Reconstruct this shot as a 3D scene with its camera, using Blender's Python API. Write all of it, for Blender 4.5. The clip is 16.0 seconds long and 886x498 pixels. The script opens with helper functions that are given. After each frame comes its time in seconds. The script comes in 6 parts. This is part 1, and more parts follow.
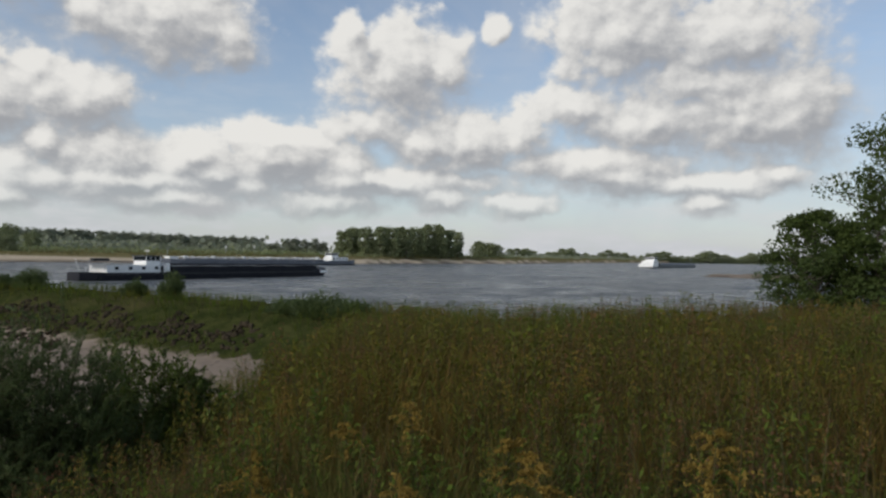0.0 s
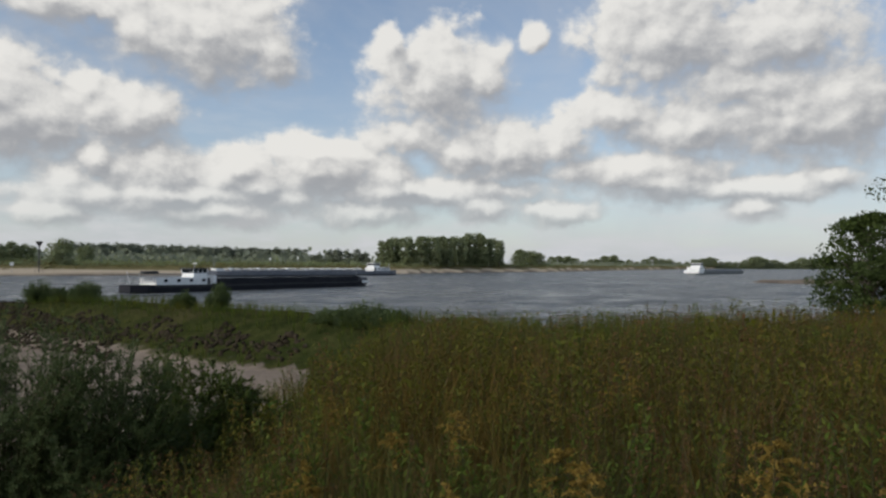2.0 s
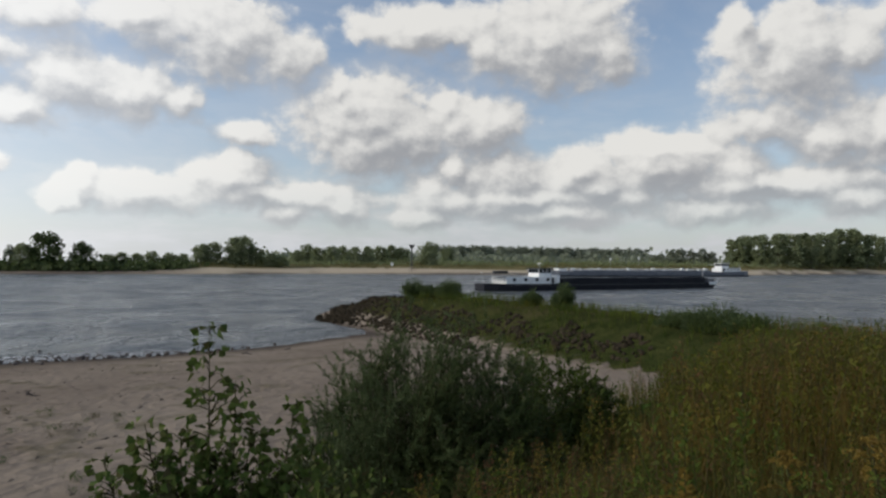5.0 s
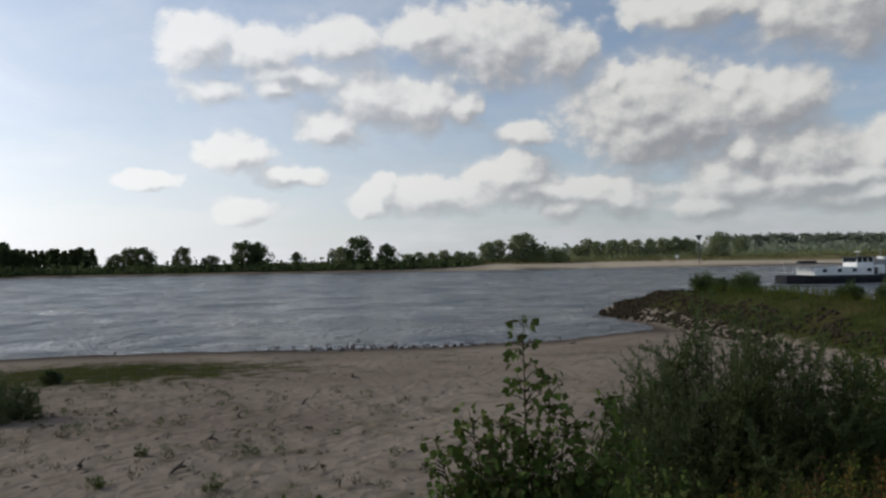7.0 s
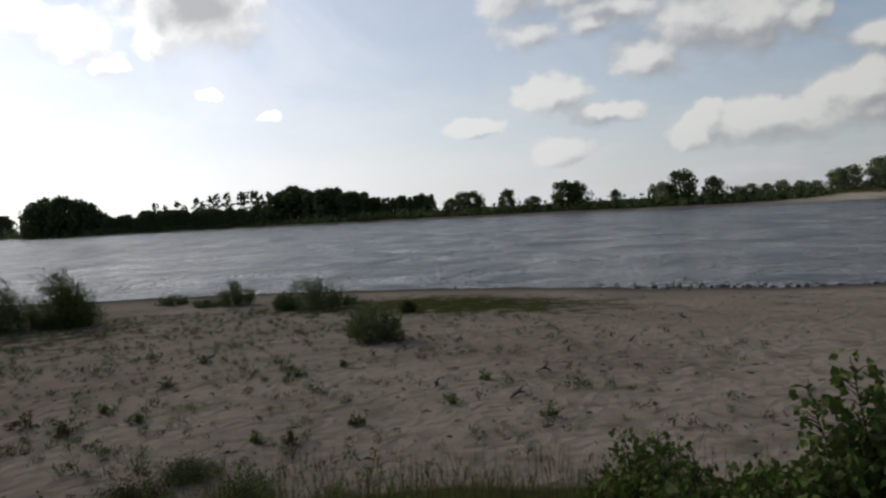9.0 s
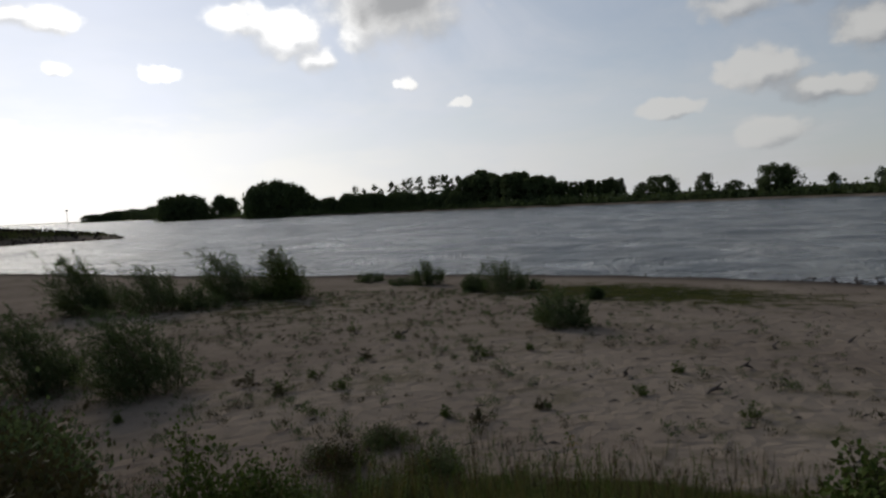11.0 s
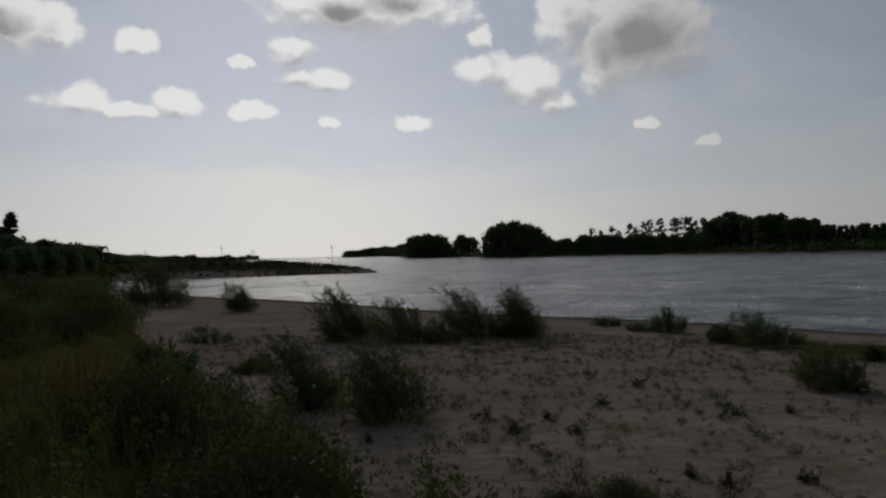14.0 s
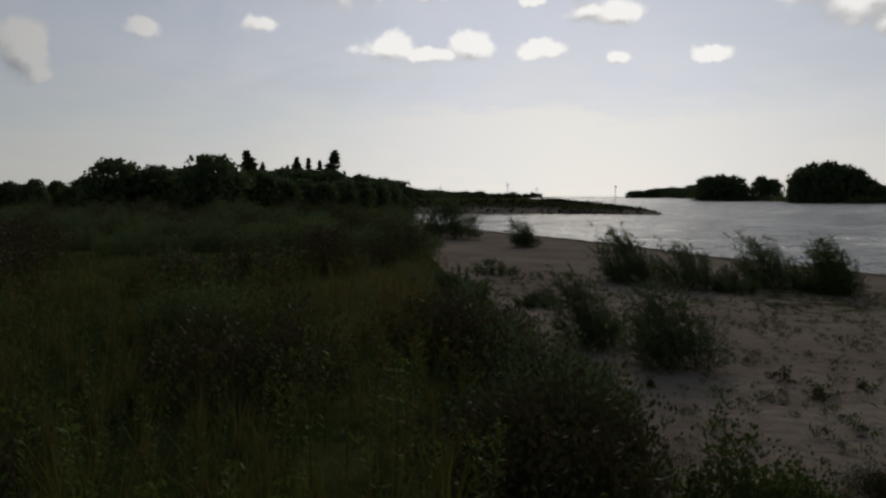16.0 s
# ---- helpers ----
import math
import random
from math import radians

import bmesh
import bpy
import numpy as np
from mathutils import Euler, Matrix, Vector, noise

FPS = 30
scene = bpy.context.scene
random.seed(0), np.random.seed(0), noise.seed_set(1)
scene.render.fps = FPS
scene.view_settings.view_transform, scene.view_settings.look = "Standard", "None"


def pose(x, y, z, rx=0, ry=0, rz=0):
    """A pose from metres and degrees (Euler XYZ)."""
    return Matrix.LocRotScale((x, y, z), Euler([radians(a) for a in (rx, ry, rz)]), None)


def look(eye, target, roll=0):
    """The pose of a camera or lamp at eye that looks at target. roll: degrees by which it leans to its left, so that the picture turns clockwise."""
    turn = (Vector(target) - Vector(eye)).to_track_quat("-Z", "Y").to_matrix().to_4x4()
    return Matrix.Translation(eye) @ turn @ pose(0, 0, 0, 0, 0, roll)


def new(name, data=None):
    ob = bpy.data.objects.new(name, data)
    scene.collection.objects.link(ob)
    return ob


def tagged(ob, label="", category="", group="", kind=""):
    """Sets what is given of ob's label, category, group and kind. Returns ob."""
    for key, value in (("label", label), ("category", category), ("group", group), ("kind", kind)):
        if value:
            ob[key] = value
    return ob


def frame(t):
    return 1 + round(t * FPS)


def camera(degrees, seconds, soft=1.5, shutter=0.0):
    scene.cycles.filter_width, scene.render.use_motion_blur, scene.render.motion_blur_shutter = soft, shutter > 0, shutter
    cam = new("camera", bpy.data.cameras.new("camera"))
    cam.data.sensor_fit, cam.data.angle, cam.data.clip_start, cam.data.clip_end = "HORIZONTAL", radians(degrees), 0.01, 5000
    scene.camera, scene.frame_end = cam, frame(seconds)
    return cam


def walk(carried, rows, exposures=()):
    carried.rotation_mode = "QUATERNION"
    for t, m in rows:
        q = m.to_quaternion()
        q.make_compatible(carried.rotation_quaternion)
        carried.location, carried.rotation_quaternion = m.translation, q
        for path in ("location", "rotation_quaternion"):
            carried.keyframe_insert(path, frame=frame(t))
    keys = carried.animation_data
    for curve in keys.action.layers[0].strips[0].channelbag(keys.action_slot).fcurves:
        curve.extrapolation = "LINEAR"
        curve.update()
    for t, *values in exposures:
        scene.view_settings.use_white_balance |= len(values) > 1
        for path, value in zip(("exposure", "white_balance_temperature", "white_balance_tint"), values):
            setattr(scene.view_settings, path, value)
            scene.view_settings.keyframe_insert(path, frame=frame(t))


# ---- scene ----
EYE_Z, ARM = 6.5, 0.4          # 6.5 m over the river, held at arm's length while turning


def held(pitch, roll, yaw):
    a = radians(yaw)
    return pose(-math.sin(a) * ARM, math.cos(a) * ARM, EYE_Z, 90 + pitch, roll, yaw)


cam = camera(65.83, 16.0, soft=2.5)
PATH = [
    (0, held(0.57, -1.04, -0.00)),
    (0.5, held(0.52, -0.44, 0.19)),
    (1, held(0.83, -0.36, 1.12)),
    (1.5, held(1.70, -0.10, -0.39)),
    (2, held(1.29, -0.31, 3.43)),
    (2.5, held(1.02, -0.68, 7.86)),
    (3, held(0.52, -0.48, 12.83)),
    (3.5, held(0.65, -0.26, 18.11)),
    (4, held(1.47, -0.43, 23.32)),
    (6.5, held(0.16, 0.84, 45.73)),
    (7, held(0.88, 1.16, 54.46)),
    (7.5, held(0.38, 2.38, 66.03)),
    (8, held(-0.68, 2.48, 72.57)),
    (8.5, held(-2.18, 2.97, 76.89)),
    (11, held(-3.81, 2.81, 96.17)),
    (11.5, held(-2.83, 3.02, 102.01)),
    (12, held(-0.64, 2.07, 109.42)),
    (12.5, held(0.39, 1.97, 112.72)),
    (13, held(0.62, 1.33, 118.27)),
    (13.5, held(0.42, 1.10, 119.41)),
    (14, held(0.37, 1.57, 115.70)),
    (14.5, held(0.73, 1.29, 111.13)),
    (15, held(-1.05, 0.30, 114.46)),
    (15.5, held(-2.40, 0.83, 126.44)),
    (16, held(-4.40, -0.02, 138.97)),
]
EXPOSURES = [
    (0, -0.05, 6450, 10), (4, -0.05, 6450, 10), (7, -0.28, 6350, 10), (8.5, -0.42, 6400, 10),
    (11, -0.92, 6450, 10), (11.5, -1.0, 6450, 10), (12.5, -1.6, 6400, 10), (15, -1.65, 6550, 10), (16, -1.4, 6600, 10),
]
walk(cam, PATH, EXPOSURES)

# ---------------------------------------------------------------- sky and sun
SUN_AZ, SUN_EL = 128.0, 26.0   # degrees, azimuth counted from +y towards -x
SUN_DIR = Vector((-math.sin(radians(SUN_AZ)) * math.cos(radians(SUN_EL)),
                  math.cos(radians(SUN_AZ)) * math.cos(radians(SUN_EL)), math.sin(radians(SUN_EL))))
sun = new("sun", bpy.data.lights.new("sun", "SUN"))
sun.data.energy, sun.data.angle, sun.data.color = 1.95, radians(10.0), (1.0, 0.93, 0.82)
sun.matrix_world = look(SUN_DIR * 100, (0, 0, 0))


class Net:
    """A short way to write shader nodes."""

    def __init__(self, tree):
        self.tree = tree

    def put(self, kind, **given):
        n = self.tree.nodes.new(kind)
        if "operation" in given:
            n.operation = given["operation"]
        if "use_clamp" in given:
            n.use_clamp = given["use_clamp"]
        if "data_type" in given:
            n.data_type = given["data_type"]
        if "interpolation_type" in given:
            n.interpolation_type = given["interpolation_type"]
        if "attribute_name" in given:
            n.attribute_name = given["attribute_name"]
        if "sky_type" in given:
            n.sky_type, n.sun_disc = given["sky_type"], False
        return n

    def link(self, a, b):
        self.tree.links.new(a, b)

    def feed(self, socket, value):
        if isinstance(value, bpy.types.NodeSocket):
            self.link(value, socket)
        elif value is not None:
            socket.default_value = value

    def math(self, op, a, b=None, c=None, clamp=False):
        n = self.put("ShaderNodeMath", operation=op, use_clamp=clamp)
        for i, v in enumerate((a, b, c)):
            self.feed(n.inputs[i], v)
        return n.outputs[0]

    def vec(self, op, a, b=None, c=None):
        n = self.put("ShaderNodeVectorMath", operation=op)
        for i, v in enumerate((a, b, c)):
            self.feed(n.inputs[i], v)
        return n.outputs["Value"] if op in ("LENGTH", "DOT_PRODUCT") else n.outputs[0]

    def mix(self, f, a, b):
        n = self.put("ShaderNodeMix", data_type="RGBA")
        self.feed(n.inputs[0], f), self.feed(n.inputs[6], a), self.feed(n.inputs[7], b)
        return n.outputs[2]

    def noise(self, vector, scale, detail=4, rough=0.55, distort=0.0):
        n = self.put("ShaderNodeTexNoise")
        self.feed(n.inputs["Vector"], vector)
        n.inputs["Scale"].default_value, n.inputs["Detail"].default_value = scale, detail
        n.inputs["Roughness"].default_value, n.inputs["Distortion"].default_value = rough, distort
        return n

    def cells(self, vector, scale):
        n = self.put("ShaderNodeTexVoronoi")
        n.feature = "SMOOTH_F1"
        self.feed(n.inputs["Vector"], vector)
        n.inputs["Scale"].default_value, n.inputs["Smoothness"].default_value = scale, 0.35
        return n.outputs["Distance"]

    def smooth(self, v, a, b, lo=0.0, hi=1.0):
        n = self.put("ShaderNodeMapRange", interpolation_type="SMOOTHSTEP")
        for i, value in enumerate((v, a, b, lo, hi)):
            self.feed(n.inputs[i], value)
        return n.outputs[0]


# cloud banks: azimuth, elevation, half width, half height in degrees
CLOUDS = [
    [(4.2, 14.8, 5.9, 4.2), (8, 18.2, 1.2, 1.4), (0.4, 15.2, 2.4, 2.7), (6.5, 10.7, 4.3, 1.8)],
    [(22.5, 17.7, 7.2, 3.9), (18.1, 16.8, 2.7, 2.5), (27.5, 17.5, 2.4, 2)],
    [(34.5, 11, 5.2, 3.3), (28.2, 11.7, 3.9, 2.5), (31.3, 13, 1.9, 1.6)],
    [(26.5, 7.2, 4, 2.4), (30.4, 8, 0.9, 1.3), (20.2, 7.5, 3.7, 1.9), (13.5, 7.5, 4.1, 2.5), (7.9, 7.6, 2.8, 2.1), (32.6, 6, 2.2, 1.6)],
    [(-2, 9.5, 5.6, 2.8), (-6.2, 10.2, 2.8, 2.5), (1.8, 9.3, 2.8, 1.9)],
]
CLOUDS += [
    [(-14.7, 18, 6.9, 4.5), (-21.7, 17.2, 7, 3.6), (-17.2, 11, 7.9, 2.8), (-23.6, 10.9, 5.7, 3.1), (-27.2, 12.2, 3.5, 4.3)],
    [(-4.1, 18.6, 1.2, 1.3)],
    [(-26.4, 6.6, 1.9, 0.9), (-20.8, 4.6, 1.8, 1), (-5.8, 4.4, 3.2, 0.9), (21.1, 4, 3.9, 1), (-0.1, 4.7, 2.8, 1.1), (10.2, 4.3, 4.2, 1), (-14.3, 6.8, 3.9, 1.6)],
    [(37.3, 11.6, 6.9, 3.8), (28.7, 11.3, 4.5, 2.7), (40, 14.2, 1.3, 1.4), (47.9, 10.1, 2.6, 1.2), (37.8, 9.4, 5.1, 2.1)],
    [(49.9, 17.6, 6.6, 3.4), (44.7, 16.3, 2.8, 2.2)],
]
CLOUDS += [
    [(73.9, 16.8, 2.9, 2.1), (68.9, 16.6, 3.6, 1.8), (62.2, 17.4, 4.3, 2.1), (55.9, 18.3, 3.2, 1.7)],
    [(60.1, 13.5, 4, 2.6), (63.6, 11.1, 3, 1.5), (56, 12.7, 3.7, 2.2), (52.1, 12.3, 1.9, 1.7)],
    [(72.8, 13.6, 2.6, 1.1), (68.1, 13.8, 1.8, 1)],
    [(71.2, 8.6, 2.5, 1.6), (67.2, 7, 2.5, 0.9), (70.3, 4.2, 2, 1)],
    [(59.7, 5.5, 1.3, 1.5), (55, 5.2, 3.7, 1.4), (61.1, 4.7, 1.3, 0.9)],
    [(48.7, 6.8, 3.3, 1.9), (39.7, 4.6, 2.3, 1.3), (33.3, 3.9, 2.7, 0.9), (44.2, 4.2, 1.9, 1)],
]
CLOUDS += [
    [(30.5, 7.9, 1.2, 1.5), (26, 7, 4, 2.5), (21.4, 6.9, 2.4, 1.9), (18.7, 6.1, 2.6, 1.7), (15, 7.8, 2.8, 2.4), (21.8, 4, 4.7, 1.1)],
    [(33.1, 18.7, 6.7, 1.7), (23.6, 16.5, 6.9, 2.4), (18.5, 17, 3, 1.5)],
    [(98.5, 16.1, 5, 2.8), (102.1, 15.1, 2.3, 2.4)],
    [(107.3, 13.8, 2.3, 1.9), (105.2, 12.2, 1.1, 1)],
    [(98.7, 9.9, 0.6, 0.5), (93.8, 8.1, 0.6, 0.4), (77.7, 6.4, 1.9, 0.6)],
    [(99.7, 16.8, 5.3, 3.3), (104.9, 18.6, 2, 2.1), (102.8, 13.7, 1.5, 1.3)],
]
CLOUDS += [
    [(111.5, 14.8, 2.3, 1.4), (108.3, 13.3, 2.3, 1.6), (106.3, 12, 1.4, 0.9), (112.1, 17.2, 0.8, 0.9)],
    [(122.3, 19.6, 7.1, 2), (126.5, 20.2, 2.8, 1.2)],
    [(127.7, 16.4, 1.9, 0.9), (125.2, 14.2, 2.1, 0.9), (127.3, 14.4, 1.6, 0.7)],
    [(143.6, 12, 2.2, 1.1), (140.3, 11.4, 1.8, 0.6), (136.6, 12.2, 1.8, 1.1)],
    [(130.6, 11.8, 1.7, 0.6), (125, 10.9, 0.8, 0.5), (117.7, 10.9, 1.3, 0.5), (94.4, 8.1, 0.7, 0.3), (99.4, 9.9, 0.6, 0.3), (131.8, 15.4, 1, 0.5)],
    [(148.9, 17.3, 4.2, 2.1), (144.9, 17, 1.5, 1.4), (139.6, 16.5, 1.5, 0.8)],
]
CLOUDS += [
    [(169.9, 10.3, 1.5, 1.7), (162.1, 12.5, 1.4, 0.7), (153.6, 13.3, 1.2, 0.7)],
]
CLOUDS += [
    [(-20.9, 13.7, 7.5, 2.1), (25.3, 5.3, 13.3, 1.1), (4.6, 6, 9.4, 1.3), (-12.1, 7.7, 8.8, 1.5), (14, 9.1, 5.5, 1.4), (-10.3, 12.3, 3.6, 1.8), (-21.6, 6, 5.8, 0.9)],
    [(24.6, 5.2, 10.6, 1.3), (44.9, 5.4, 6.6, 1.1), (66.1, 14.8, 5.8, 1.2)],
]

# thick cloud bodies that the light does not pass
HEAVY = [(99.1, 16.3, 5.5, 3.1), (124.1, 19.2, 2.6, 1.1), (118.4, 20.2, 3.8, 1.3), (148.9, 16.5, 3.9, 1.3)]


def cloud_group():
    g = bpy.data.node_groups.new("cloud_field", "ShaderNodeTree")
    g.interface.new_socket("where", in_out="INPUT", socket_type="NodeSocketVector")
    g.interface.new_socket("rim", in_out="OUTPUT", socket_type="NodeSocketFloat")
    n = Net(g)
    where, out = n.put("NodeGroupInput").outputs[0], n.put("NodeGroupOutput")
    least = None
    for bank in CLOUDS:
        for az, el, w, h in bank:
            w, h = w * 1.06, h * 1.08
            v = n.vec("MULTIPLY_ADD", where, (1 / w, 1 / h, 0), (-az / w, -el / h, 0))
            d = n.vec("LENGTH", v)
            if least is None:
                least = d
            else:
                m = n.put("ShaderNodeMath", operation="SMOOTH_MIN")
                n.link(least, m.inputs[0]), n.link(d, m.inputs[1])
                m.inputs[2].default_value = 0.28
                least = m.outputs[0]
    n.link(least, out.inputs[0])
    return g


def make_world():
    world = bpy.data.worlds.new("sky")
    scene.world = world
    world.use_nodes = True
    world.node_tree.nodes.clear()
    n = Net(world.node_tree)
    way = n.put("ShaderNodeTexCoord").outputs["Generated"]
    xyz = n.put("ShaderNodeSeparateXYZ")
    n.link(way, xyz.inputs[0])
    az = n.math("MULTIPLY", n.math("ARCTAN2", n.math("MULTIPLY", xyz.outputs[0], -1), xyz.outputs[1]), 57.29578)
    az = n.math("ADD", az, n.math("MULTIPLY", n.math("LESS_THAN", az, -120.0), 360.0))
    el = n.math("MULTIPLY", n.math("ARCSINE", xyz.outputs[2]), 57.29578)
    place = n.put("ShaderNodeCombineXYZ")
    n.link(az, place.inputs[0]), n.link(el, place.inputs[1])
    place = place.outputs[0]
    # billows push the outline about
    swirl = n.noise(place, 0.20, 3, 0.5)
    push = n.vec("MULTIPLY", n.vec("SUBTRACT", swirl.outputs["Color"], (0.5, 0.5, 0.5)), (2.1, 1.6, 0))
    crinkle = n.noise(place, 0.75, 4, 0.55)
    push = n.vec("ADD", push, n.vec("MULTIPLY", n.vec("SUBTRACT", crinkle.outputs["Color"], (0.5, 0.5, 0.5)), (0.95, 0.8, 0)))
    warped = n.vec("ADD", place, push)
    group = cloud_group()
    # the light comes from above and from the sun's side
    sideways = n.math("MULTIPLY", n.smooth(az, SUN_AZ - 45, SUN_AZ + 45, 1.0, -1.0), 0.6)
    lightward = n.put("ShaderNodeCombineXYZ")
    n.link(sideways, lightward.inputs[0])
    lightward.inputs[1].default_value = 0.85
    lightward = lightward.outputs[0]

    def rim(step, fluff, fine):
        shift = n.vec("MULTIPLY", lightward, (step, step, 0))
        g = n.put("ShaderNodeGroup")
        g.node_tree = group
        n.link(n.vec("ADD", warped, shift), g.inputs[0])
        at = n.vec("ADD", n.vec("MULTIPLY", n.vec("ADD", place, shift), (1.0, 1.2, 1.0)), n.vec("MULTIPLY", push, (0.45, 0.45, 0)))
        puff = n.math("MULTIPLY", n.math("SUBTRACT", 0.5, n.cells(at, 0.30)), 0.52)
        if fine:
            puff = n.math("ADD", puff, n.math("MULTIPLY", n.math("SUBTRACT", 0.5, n.cells(at, 0.70)), 0.30))
            puff = n.math("ADD", puff, n.math("MULTIPLY", n.math("SUBTRACT", n.noise(at, 0.9, 6, 0.6).outputs[0], 0.5), 0.62))
        return n.math("ADD", n.math("SUBTRACT", 1.0, g.outputs[0]), n.math("MULTIPLY", puff, fluff))
    here, above, higher = rim(0.0, 1.0, True), rim(0.8, 1.0, True), rim(2.6, 0.5, False)
    edge = n.smooth(el, 4.0, 12.0, -0.55, -0.30)
    # crisper towards the light, frayed below
    lit_edge = n.smooth(n.math("SUBTRACT", here, higher), -0.3, 0.6, 0.85, 0.46)
    cover = n.math("MULTIPLY", n.smooth(here, edge, n.math("ADD", edge, lit_edge), 0.0, 0.96), n.smooth(el, 0.5, 8.0, 0.45, 1.0))
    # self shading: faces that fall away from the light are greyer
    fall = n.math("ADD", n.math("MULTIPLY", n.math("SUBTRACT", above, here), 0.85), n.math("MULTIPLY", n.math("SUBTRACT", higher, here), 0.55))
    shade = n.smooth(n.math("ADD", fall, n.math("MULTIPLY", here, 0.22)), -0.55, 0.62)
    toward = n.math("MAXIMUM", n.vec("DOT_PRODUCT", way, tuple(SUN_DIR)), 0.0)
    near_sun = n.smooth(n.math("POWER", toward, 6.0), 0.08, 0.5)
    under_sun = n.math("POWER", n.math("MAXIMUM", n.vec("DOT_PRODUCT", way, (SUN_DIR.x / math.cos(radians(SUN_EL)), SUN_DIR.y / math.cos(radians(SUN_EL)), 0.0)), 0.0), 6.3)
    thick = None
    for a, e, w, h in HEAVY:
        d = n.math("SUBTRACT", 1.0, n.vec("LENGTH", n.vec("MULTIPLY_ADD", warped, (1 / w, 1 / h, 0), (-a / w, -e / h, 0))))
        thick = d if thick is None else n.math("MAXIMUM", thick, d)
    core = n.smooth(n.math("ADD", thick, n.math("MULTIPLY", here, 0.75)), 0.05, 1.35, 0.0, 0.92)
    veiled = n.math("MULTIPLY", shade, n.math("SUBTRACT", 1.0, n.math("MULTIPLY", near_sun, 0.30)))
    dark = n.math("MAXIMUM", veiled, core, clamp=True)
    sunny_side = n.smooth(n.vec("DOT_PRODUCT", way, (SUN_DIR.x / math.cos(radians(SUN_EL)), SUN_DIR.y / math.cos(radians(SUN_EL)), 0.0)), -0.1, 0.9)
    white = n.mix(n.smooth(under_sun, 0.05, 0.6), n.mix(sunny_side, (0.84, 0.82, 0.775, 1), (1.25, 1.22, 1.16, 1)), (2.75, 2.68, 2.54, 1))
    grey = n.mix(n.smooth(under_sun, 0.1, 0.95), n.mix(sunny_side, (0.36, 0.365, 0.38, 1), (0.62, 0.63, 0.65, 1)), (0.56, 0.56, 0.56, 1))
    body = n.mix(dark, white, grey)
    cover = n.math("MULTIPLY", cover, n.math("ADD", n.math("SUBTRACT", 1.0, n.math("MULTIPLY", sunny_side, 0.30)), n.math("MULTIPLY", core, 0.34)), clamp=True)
    # clear sky
    sky = n.put("ShaderNodeTexSky", sky_type="NISHITA")
    sky.sun_elevation, sky.sun_rotation = radians(SUN_EL), radians(-SUN_AZ)
    sky.air_density, sky.dust_density, sky.ozone_density = 1.0, 0.4, 1.6
    blue = n.vec("SCALE", sky.outputs[0])
    blue.node.inputs["Scale"].default_value = 0.13
    # thin high veil, haze low down, and broken stratus
    thin = n.smooth(n.noise(n.vec("MULTIPLY", place, (0.6, 1.0, 1.0)), 0.10, 6, 0.6, 0.8).outputs[0], 0.35, 0.75, 0.12, 0.5)
    film = n.mix(under_sun, n.mix(sunny_side, (0.50, 0.53, 0.58, 1), (0.98, 1.03, 1.12, 1)), (1.62, 1.74, 2.10, 1))
    blue = n.mix(n.math("ADD", thin, n.math("ADD", n.math("MULTIPLY", sunny_side, 0.32), n.math("MULTIPLY", under_sun, 0.2)), clamp=True), blue, film)
    low = n.math("POWER", n.math("SUBTRACT", 1.0, n.math("ABSOLUTE", xyz.outputs[2]), clamp=True), 6.5)
    stretched = n.vec("MULTIPLY", place, (0.28, 1.0, 1.0))
    stratus = n.smooth(n.noise(stretched, 0.42, 6, 0.6).outputs[0], 0.40, 0.66)
    veil = n.math("MULTIPLY", low, n.math("ADD", 0.82, n.math("MULTIPLY", stratus, 0.4)), clamp=True)
    bank = n.math("MULTIPLY", n.smooth(n.math("ADD", el, n.math("MULTIPLY", stratus, 1.5)), 9.2, 6.6), n.math("MULTIPLY", under_sun, 0.85))
    veil = n.math("MAXIMUM", veil, bank)
    haze = n.mix(stratus, (0.50, 0.53, 0.575, 1), (0.62, 0.63, 0.645, 1))
    haze = n.mix(under_sun, n.mix(sunny_side, haze, (1.02, 1.03, 1.04, 1)), (2.20, 2.14, 2.0, 1))
    air = n.mix(veil, blue, haze)
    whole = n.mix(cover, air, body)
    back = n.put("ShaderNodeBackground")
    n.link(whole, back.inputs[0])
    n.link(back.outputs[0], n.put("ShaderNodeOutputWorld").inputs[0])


make_world()

# ---------------------------------------------------------------- materials
def material(name, rough=0.7, metal=0.0):
    m = bpy.data.materials.new(name)
    m.use_nodes = True
    n = Net(m.node_tree)
    bsdf = m.node_tree.nodes["Principled BSDF"]
    bsdf.inputs["Roughness"].default_value, bsdf.inputs["Metallic"].default_value = rough, metal
    return m, n, bsdf


